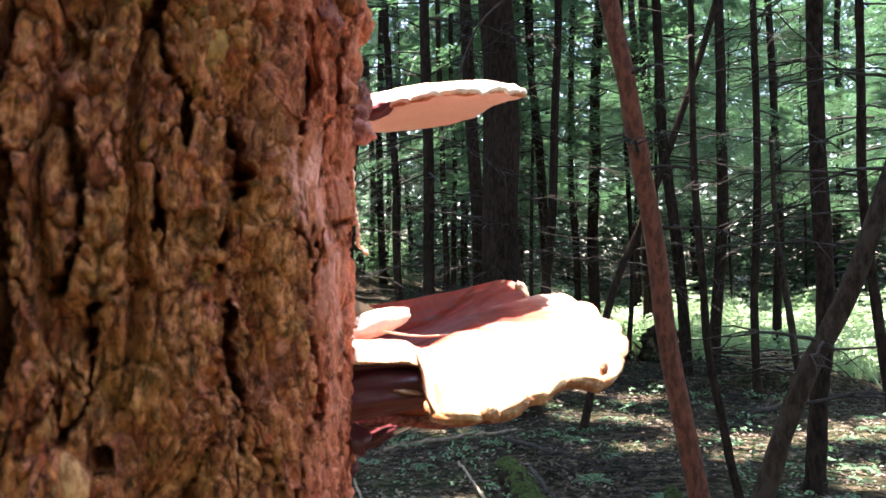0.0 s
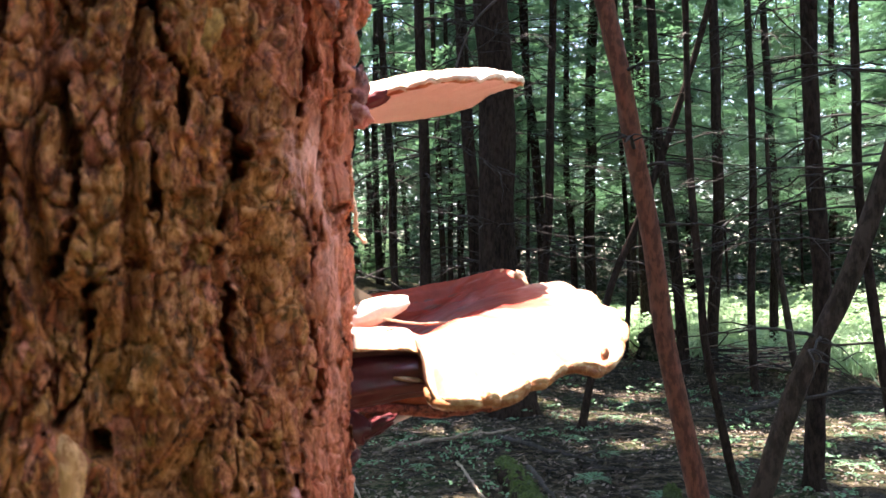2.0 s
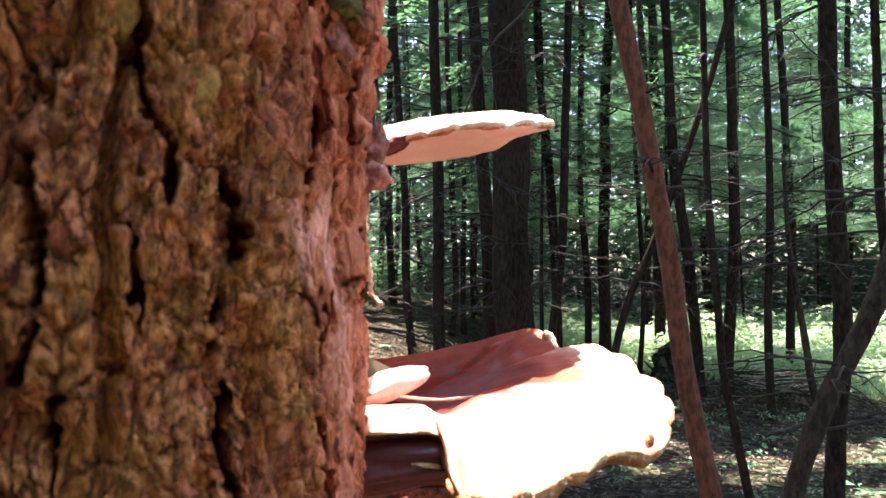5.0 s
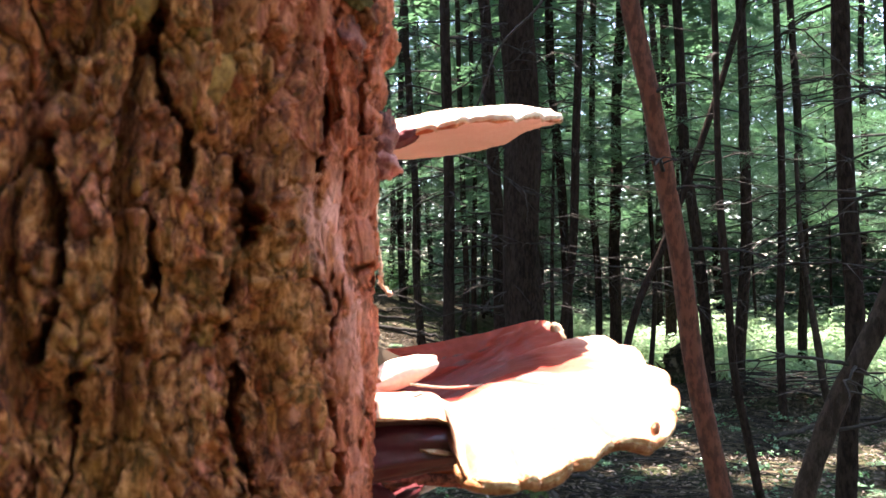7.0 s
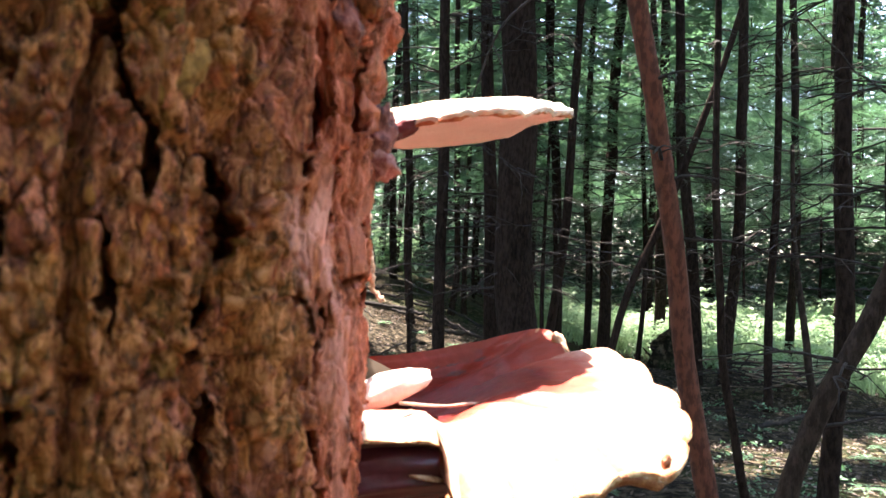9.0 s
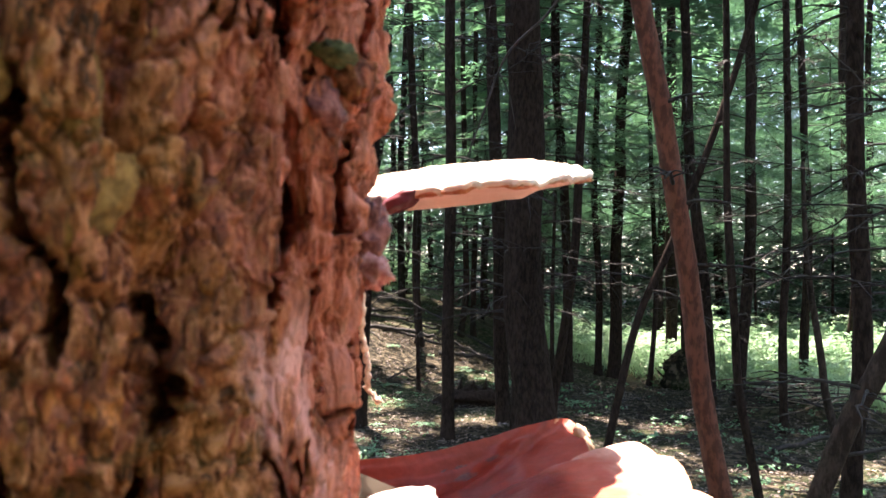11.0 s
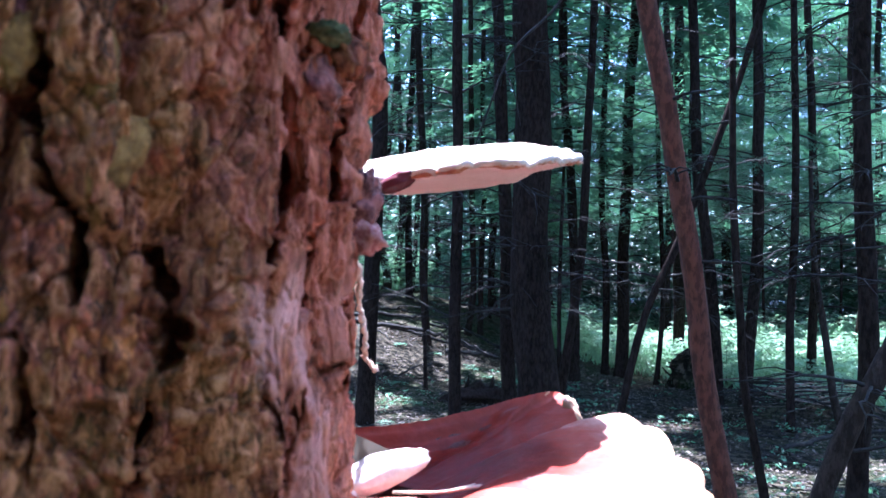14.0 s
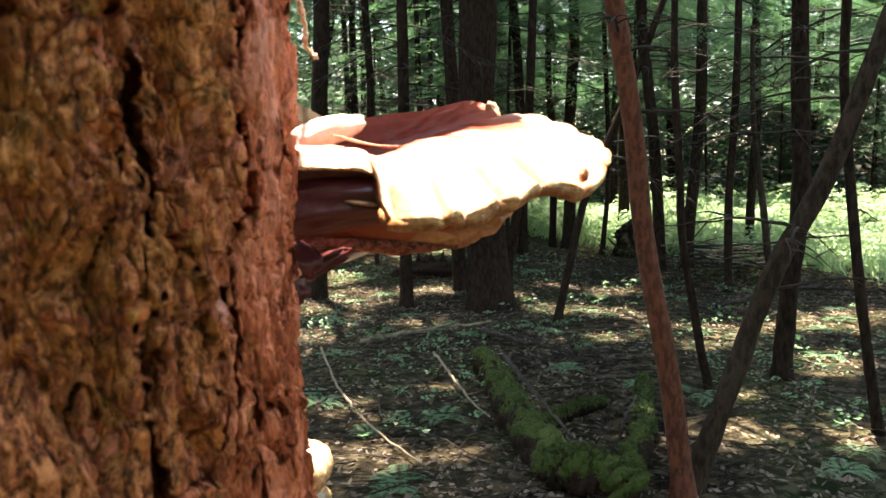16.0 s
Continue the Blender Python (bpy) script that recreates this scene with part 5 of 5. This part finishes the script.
# distant woods all round
rng = np.random.default_rng(5)
belts = []
for N, a0, a1, d0, d1, low, top, leaf in ((11000, 48, 122, 17.5, 34, 1.6, 12, 0.15), (7000, 45, 125, 34, 50, 13, 24, 0.38), (1300, 125, 405, 14, 30, 14, 14, 0.9)):
    az = np.radians(rng.uniform(a0, a1, N))
    dist = rng.uniform(d0, d1, N)
    rise = low + (top - low) * (dist - d0) / (d1 - d0)  # the wood climbs away from the viewer
    rise = rise * (0.75 + 0.6 * fnoise(az * 14, dist * 0.45, 0, 2, 97))
    at = np.stack([dist * np.cos(az), dist * np.sin(az), rise * rng.random(N) ** 0.7 + 0.1], -1)
    way = np.stack([rng.normal(0, 1, N), rng.normal(0, 1, N), rng.uniform(-0.4, 0.2, N)], -1)
    belts.append(sprays(at, way, 5.5 * leaf**0.8, 26, leaf, leaf * 0.45, rng, 0.6))
woods = part("distant_woods", joined(belts), LEAF_FAR, None, smooth=False)
tagged(woods, "dense green leaves of the distant wood", "woods", kind="stuff")

# an unseen high canopy, added with gaps to shade the wood and dapple it with sun
def under_canopy_gap(x, y):
    # clearing, far grass and noise dapples on the bank are left open to sun
    return ((x > 4.2 - (y - 7.2) * 0.52) & (y > 7.6) & (y < 15.5) & (x < 10)) | ((x > -4.2) & (x < -0.8) & (y > 16.5) & (y < 23.0)) | ((x > -2.6) & (x < 1.0) & (y > 7.3) & (y < 14.0) & (fnoise(x * 1.5, y * 1.5, 0, 2, 305) > 0.45))


N = 9000
cx, cy, cz = rng.uniform(-14, 18, N), rng.uniform(4.6, 38, N), rng.uniform(13.5, 16.5, N)
ok = fnoise(cx * 0.7, cy * 0.7, 0, 3, 301) > 0.49
at = np.stack([cx, cy, cz], -1)[ok]
way = np.stack([rng.normal(0, 1, len(at)), rng.normal(0, 1, len(at)), rng.uniform(-0.3, 0.1, len(at))], -1)
v, f = open_to_sun(*sprays(at, way, 1.2, 22, 0.30, 0.15, rng, 0.3))
foot = v[f[:, 0]]
keep = ~under_canopy_gap(foot[:, 0] - SUN_WAY.x / SUN_WAY.z * foot[:, 2], foot[:, 1] - SUN_WAY.y / SUN_WAY.z * foot[:, 2])
tagged(part("canopy", (v, f[keep]), LEAF_FAR, None, smooth=False), "leafy hemlock canopy added above the view, with gaps for the sun", "canopy", kind="stuff")

# ---- clearing and floor growth ----
N = 26000
x, y = rng.uniform(0.8, 11, N), rng.uniform(7.2, 17.5, N)
ok = (x > 4.0 - (y - 7.2) * 0.52 + 0.5 * (fnoise(x, y, 0, 2, 71) - 0.5)) & (fnoise(x * 1.3, y * 1.3, 0, 2, 72) > 0.34)
x, y = x[ok], y[ok]
z = ground_z(x, y)
gx2, gy2 = rng.uniform(-4.5, -0.6, 5000), rng.uniform(17.5, 22.5, 5000)
x, y, z = np.concatenate([x, gx2]), np.concatenate([y, gy2]), np.concatenate([z, ground_z(gx2, gy2)])
tall = (0.10 + 0.42 * fnoise(x * 0.9, y * 0.9, 0, 2, 73) * rng.random(len(x)))[:, None]
bend = np.stack([rng.normal(0, 0.4, len(x)), rng.normal(0, 0.4, len(x)), np.ones(len(x))], -1)
side = np.stack([rng.normal(0, 1, len(x)), rng.normal(0, 1, len(x)), np.zeros(len(x))], -1)
side /= np.linalg.norm(side, axis=1)[:, None]
p0 = np.stack([x, y, z - 0.02], -1)
wd = rng.uniform(0.004, 0.011, len(x))[:, None]
gv = np.stack([p0 - side * wd, p0 + side * wd, p0 + bend * tall * 0.7 + side * wd * 1.4, p0 + bend * tall], 1).reshape(-1, 3)
N = 17000
hx, hy = rng.uniform(0.8, 11, N), rng.uniform(7.4, 16.5, N)
ok = (hx > 4.1 - (hy - 7.2) * 0.52) & (fnoise(hx * 1.3, hy * 1.3, 0, 2, 72) > 0.36)
hx, hy = hx[ok], hy[ok]
at = np.stack([hx, hy, ground_z(hx, hy) + 0.08 + 0.9 * fnoise(hx * 0.9, hy * 0.9, 0, 2, 73) ** 3 * step01(hy, 8.5, 11) * rng.random(len(hx)) + 0.3 * rng.random(len(hx))], -1)
way = np.stack([rng.normal(0, 1, len(hx)), rng.normal(0, 1, len(hx)), 0.3 + 0 * hx], -1)
far_at = np.stack([rng.uniform(-4.2, -0.9, 2600), rng.uniform(17.6, 22.0, 2600), np.zeros(2600)], -1)
far_at[:, 2] = ground_z(far_at[:, 0], far_at[:, 1]) + 0.05 + 0.85 * rng.random(2600) ** 1.5
far_way = np.stack([rng.normal(0, 1, 2600), rng.normal(0, 1, 2600), np.full(2600, 0.2)], -1)
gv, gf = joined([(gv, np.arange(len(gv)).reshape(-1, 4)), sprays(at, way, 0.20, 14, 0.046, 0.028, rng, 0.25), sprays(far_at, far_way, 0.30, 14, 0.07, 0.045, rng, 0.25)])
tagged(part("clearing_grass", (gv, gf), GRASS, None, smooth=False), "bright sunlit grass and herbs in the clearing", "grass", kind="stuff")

N = 46000
x, y = rng.uniform(-3.0, 5.5, N), 2.2 + 9.5 * rng.random(N) ** 1.3
ok = fnoise(x * 1.6, y * 1.6, 0, 3, 95) + 0.25 * rng.random(N) > 0.52
x, y = x[ok], y[ok]
N = len(x)
z = ground_z(x, y) + 0.006
at = np.stack([x, y, z + 0.012 * rng.random(N)], -1)
way = np.stack([rng.normal(0, 1, N), rng.normal(0, 1, N), rng.normal(0, 0.3, N)], -1)
v, f = sprays(at, way, 0.02, 1, 0.034, 0.017, rng, 0.55)
tagged(part("fallen_leaves", (v, f), LITTER, None, smooth=False), "dry brown fallen leaves on the forest floor", "leaf litter", kind="stuff")
bits = []
for q in range(3600):
    x, y = rng.uniform(-2.5, 5), 2.4 + 7 * rng.random() ** 1.3
    a, l = rng.uniform(0, 6.283), 0.06 + 0.6 * rng.random() ** 2.5
    s = np.linspace(-0.5, 0.5, 5)
    px, py = x + l * s * math.cos(a), y + l * s * math.sin(a)
    p = np.stack([px, py, ground_z(px, py) + 0.012 + 0.02 * rng.random(5)], -1)
    p[:, :2] += np.cumsum(rng.normal(0, 0.02, (5, 2)), axis=0) * l
    bits.append(tube(p, np.linspace(1, 0.4, 5) * (0.0012 + 0.0045 * rng.random() ** 2), 4))
tagged(part("fallen_twigs", joined(bits), TWIG, None), "scattered grey fallen twigs", "twigs", kind="stuff")


hx, hy = rng.uniform(-2.2, 4.5, 2000), 2.5 + 7.5 * rng.random(2000) ** 1.2
ok = fnoise(hx * 1.1, hy * 1.1, 0, 3, 91) + 0.12 * rng.random(len(hx)) > 0.615
hx, hy = hx[ok], hy[ok]
at = np.stack([hx, hy, ground_z(hx, hy) + rng.uniform(0.02, 0.09, len(hx))], -1)
way = np.stack([rng.normal(0, 1, len(hx)), rng.normal(0, 1, len(hx)), 0.25 + 0 * hx], -1)
tagged(part("seedlings", sprays(at, way, 0.10, 9, 0.030, 0.015, rng, 0.45), FERN, None, smooth=False), "small green seedlings on the forest floor", "seedlings", kind="stuff")


def stick(points, r, mat, label, name="fallen_stick", seg=8):
    p = curve_points([(x, y, float(ground_z(x, y)) + z) for x, y, z in points], 26)
    p[1:-1] += RNG.normal(0, r * 0.35, (24, 3))
    base = thing(name, tuple(p[0]), label, "stick", "fallen sticks")
    stem = part("stem", local(tube(p, np.linspace(r, r * 0.5, 26), seg, 0.2, int(r * 9999)), base), mat, base)
    k = 15
    part("side_twig", local(tube(np.linspace(p[k], p[k] + np.array([r * 7, -r * 9, r * 4]), 4), np.linspace(r * 0.5, r * 0.2, 4), 5), base), mat, stem)
    return base


stick([(-0.68, 5.2, 0.03), (-0.50, 4.4, 0.03), (-0.36, 3.9, 0.04), (-0.24, 3.6, 0.03), (-0.02, 3.1, 0.03)], 0.008, PALE_WOOD, "long bleached curved stick on the forest floor")
stick([(-0.45, 5.35, 0.04), (0.0, 5.55, 0.05), (0.42, 5.75, 0.07)], 0.015, PALE_WOOD, "pale fallen branch lying on the litter")
stick([(0.02, 5.0, 0.03), (0.10, 4.5, 0.04), (0.19, 4.0, 0.03), (0.28, 3.75, 0.02)], 0.009, PALE_WOOD, "thin bleached stick on the forest floor")
stick([(0.30, 5.6, 0.05), (0.65, 5.0, 0.06), (0.85, 4.8, 0.05)], 0.016, TWIG, "dark fallen branch on the litter")
stick([(0.36, 4.1, 0.22), (0.43, 3.5, 0.22), (0.50, 2.9, 0.20)], 0.011, TWIG, "dead stick leaning on the mossy log")
stick([(0.72, 3.25, 0.03), (0.80, 3.4, 0.12), (0.88, 3.55, 0.18)], 0.008, TWIG, "dead stick leaning on the mossy log")
stick([(2.2, 6.4, 0.04), (3.0, 6.8, 0.10), (3.8, 6.6, 0.06)], 0.02, TWIG, "dark fallen branch on the litter")
for x, y, a, l, r in ((-1.1, 11.6, 12, 1.7, 0.030), (-0.5, 11.0, -14, 1.5, 0.024), (0.2, 10.4, -20, 1.3, 0.028), (-1.3, 12.3, 35, 1.0, 0.018), (-0.7, 9.4, 60, 0.8, 0.012), (-0.2, 11.8, 150, 1.1, 0.02), (-1.4, 10.4, -40, 0.9, 0.015)):
    dx, dy = l / 2 * math.cos(radians(a)), l / 2 * math.sin(radians(a))
    stick([(x - dx, y - dy, 0.05), (x, y, 0.10), (x + dx, y + dy, 0.06)], r, TWIG, "dark fallen branch on the wooded bank")
stick([(-1.6, 10.4, 0.15), (-0.6, 10.8, 0.2), (0.3, 10.2, 0.1)], 0.03, TWIG, "dark fallen branch on the litter")


twig = thing("hanging_twig", (0.3, 2.2, 2.0), "pale bare twig hanging through the view", "twig")
part("stem", local(tube(curve_points([(0.29, 2.2, 2.22), (0.20, 2.2, 1.98), (0.08, 2.2, 1.85), (0.02, 2.2, 1.70), (-0.03, 2.2, 1.56)], 24), np.linspace(0.0045, 0.0018, 24), 6, 0.2, 7), twig), TWIG, twig)
part("side_twig", local(tube(curve_points([(0.06, 2.2, 1.80), (0.085, 2.2, 1.74), (0.10, 2.2, 1.66)], 8), np.linspace(0.002, 0.001, 8), 5), twig), TWIG, twig)


def mossy_log(points, r, label, seed):
    """A rotten log, half sunk in the litter, with an uneven coat of moss on its upper side."""
    n, seg = 70, 30
    p = curve_points([(x, y, float(ground_z(x, y)) + z) for x, y, z in points], n)
    rng = np.random.default_rng(seed)
    p[:, :2] += 0.010 * (np.stack([fnoise(np.arange(n) * 0.16, k, 0, 3, seed + k) for k in (1, 2)], -1) - 0.5) * 2
    base = thing("mossy_log", tuple(p[0]), label, "log", "mossy logs")
    s = np.linspace(0, 1, n)
    rr = (r[0] + (r[1] - r[0]) * s) * (0.85 + 0.4 * fnoise(s * 9, 0.5, 0, 3, seed)) * np.clip(np.minimum(s, 1 - s) * 14 + 0.35, 0, 1)
    part("wood", local(tube(p, rr, seg, 0.30, seed), base), DARK_BARK, base)
    q = p.copy()
    q[:, 2] += 0.25 * rr
    v, f = tube(q[2:-2], rr[2:-2] * 0.93, seg, 0.34, seed + 1)
    body = v[: (n - 4) * seg]
    axis = np.repeat(q[2:-2], seg, axis=0)
    away = body - axis
    swell = 0.55 + 0.62 * fnoise(body[:, 0] * 26, body[:, 1] * 26, body[:, 2] * 26, 4, seed + 3) + 0.28 * fnoise(body[:, 0] * 90, body[:, 1] * 90, body[:, 2] * 90, 2, seed + 4)
    v[: len(body)] = axis + away * swell[:, None]
    moss = part("moss", local((v, f), base), MOSS, base, "thick green moss coat")
    top = np.nonzero((v[: len(body), 2] - axis[:, 2]) > 0)[0]
    at = v[rng.choice(top, 900)]
    way = rng.normal(0, 0.6, (900, 3)) + np.array([0, 0, 0.5])
    tagged(part("moss_fuzz", local(sprays(at, way, 0.012, 3, 0.014, 0.005, rng, 0.8), base), MOSS_TIPS, moss, smooth=False), kind="stuff")
    return base


mossy_log([(0.28, 4.95, 0.03), (0.34, 4.3, 0.04), (0.38, 3.7, 0.05), (0.48, 2.95, 0.02)], (0.052, 0.088), "moss-covered fallen log on the litter", 61)
mossy_log([(1.05, 4.10, 0.07), (0.98, 3.80, 0.08), (0.85, 3.35, 0.06), (0.70, 2.95, 0.03)], (0.035, 0.055), "moss-covered fallen log beside the rust-brown tree", 64)
mossy_log([(0.44, 3.45, 0.05), (0.60, 3.60, 0.09), (0.80, 3.80, 0.07)], (0.04, 0.024), "short mossy branch across the logs", 67)
mossy_log([(0.44, 3.02, 0.04), (0.56, 2.92, 0.06), (0.70, 2.80, 0.02)], (0.07, 0.075), "moss-covered root mound at the young tree's foot", 70)

stump = thing("root_stump", (0.0, 8.4, float(ground_z(0, 8.4))), "jagged dark rotten stump", "stump")
v, f = lump((0, 0, 0.04), (0.34, 0.22, 0.13), (0, 0, 10), 81, 0.55, 3.0)
part("wood", (v, f), DARK_BARK, stump)
for k in range(5):
    x = -0.25 + 0.12 * k
    part("splinter", tube([(x, 0.02 * k - 0.05, 0.08), (x + 0.02, 0, 0.18), (x + 0.03, 0, 0.24 + 0.03 * (k % 2))], [0.035, 0.02, 0.003], 6), DARK_BARK, stump)


root = thing("root_mound", (2.42, 10.0, float(ground_z(2.42, 10.0))), "dark torn-up root mound at the clearing edge", "root mound")
part("soil", lump((0, 0, 0.14), (0.24, 0.16, 0.30), (0, 6, 10), 84, 0.5, 2.6), SOIL, root)
rngr = np.random.default_rng(88)
for k in range(11):
    a, up = rngr.uniform(0, 6.283), rngr.uniform(0.1, 0.5)
    d = np.array([math.cos(a), math.sin(a) * 0.6, rngr.uniform(-0.2, 0.9)])
    b = np.array([0.12 * d[0], 0.10 * d[1], up * 0.7])
    part("root", tube(curve_points([b, b + 0.14 * d, b + 0.26 * d + np.array([0, 0, rngr.uniform(-0.1, 0.06)])], 8), np.linspace(0.022, 0.005, 8), 6, 0.2, k), DARK_BARK, root)

pile = thing("brush_pile", (2.98, 7.75, float(ground_z(2.98, 7.75))), "loose pile of grey dead branches by the clearing", "brush pile")
for k in range(46):
    a, l = rngr.normal(0.15, 0.55), rngr.uniform(0.4, 1.1)
    c = np.array([rngr.normal(0, 0.30), rngr.normal(0, 0.16), 0.03 + 0.20 * rngr.random() ** 1.3])
    d = np.array([math.cos(a), math.sin(a), rngr.normal(0, 0.12)]) * l / 2
    p = curve_points([c - d, c + rngr.normal(0, 0.03, 3), c + d], 9)
    p[:, 2] = np.maximum(p[:, 2], 0.012)
    part("branch", tube(p, np.linspace(1, 0.4, 9) * rngr.uniform(0.004, 0.012), 5), TWIG if k % 3 else PALE_WOOD, pile)


def fern(seed):
    """A fern: arching fronds with paired leaflets."""
    rng = np.random.default_rng(seed)
    base = thing("fern", (0, 0, 0), "green forest fern with arching fronds", "fern", "ferns on the forest floor")
    for k in range(7):
        az = k * 0.9 + rng.uniform(-0.3, 0.3)
        l = rng.uniform(0.20, 0.34)
        d = np.array([math.cos(az), math.sin(az), 0])
        sd = np.array([-d[1], d[0], 0])
        s = np.linspace(0, 1, 19)
        mid = d * (s * l)[:, None] + np.array([0, 0, 1]) * (0.75 * l * s - 0.72 * l * s**2)[:, None]
        vs = []
        for i in range(2, 18):
            w = 0.085 * (l / 0.3) * math.sin(math.pi * (0.12 + 0.86 * s[i])) ** 0.8
            fw = (mid[i] - mid[i - 1]) * 0.55
            for e in (-1, 1):
                tip = mid[i] + sd * e * w + fw * 1.2 - np.array([0, 0, 0.12 * w])
                vs += [mid[i] - fw * 0.6, (mid[i] + tip) / 2 - fw * 0.75, tip, (mid[i] + tip) / 2 + fw * 0.75]
        part("frond", (np.array(vs), np.arange(len(vs)).reshape(-1, 4)), FERN, base, smooth=False)
    return base


fern_kinds = [fern(501), fern(502), fern(503)]
FERNS = [(-0.25, 9.3), (0.2, 9.1), (0.45, 9.5), (-0.05, 9.9), (0.6, 9.9), (-0.95, 10.2), (-0.55, 10.4), (-1.15, 9.4), (-0.8, 7.3), (-0.62, 7.0), (-0.4, 7.3), (-0.62, 5.1), (-0.2, 5.0), (-0.12, 3.05), (-0.55, 4.1), (0.25, 5.6), (1.25, 4.2), (2.9, 5.9), (1.55, 3.1), (1.05, 4.25), (0.9, 6.0), (2.3, 6.5), (2.75, 4.9), (0.80, 5.7), (0.95, 5.2), (-0.15, 6.3), (-0.75, 6.2), (-0.62, 4.3), (-0.28, 3.65), (1.36, 4.0), (2.65, 5.6), (1.72, 3.3), (1.95, 3.15), (-0.15, 2.95), (0.05, 3.8), (1.2, 6.4), (2.1, 6.9), (-0.6, 8.2), (-0.9, 9.0), (0.1, 9.6), (0.3, 10.2), (1.05, 8.6), (0.75, 4.6), (-0.1, 10.0), (0.55, 9.0), (3.1, 6.4), (2.3, 4.9)]
for k, (x, y) in enumerate(FERNS):
    m = pose(x, y, float(ground_z(x, y)), 0, 0, 50 * k) @ Matrix.Scale((0.55, 0.68, 0.76, 0.6)[k % 4], 4)
    if k < 3:
        fern_kinds[k].matrix_basis = m
    else:
        copy_thing(fern_kinds[k % 3], m)
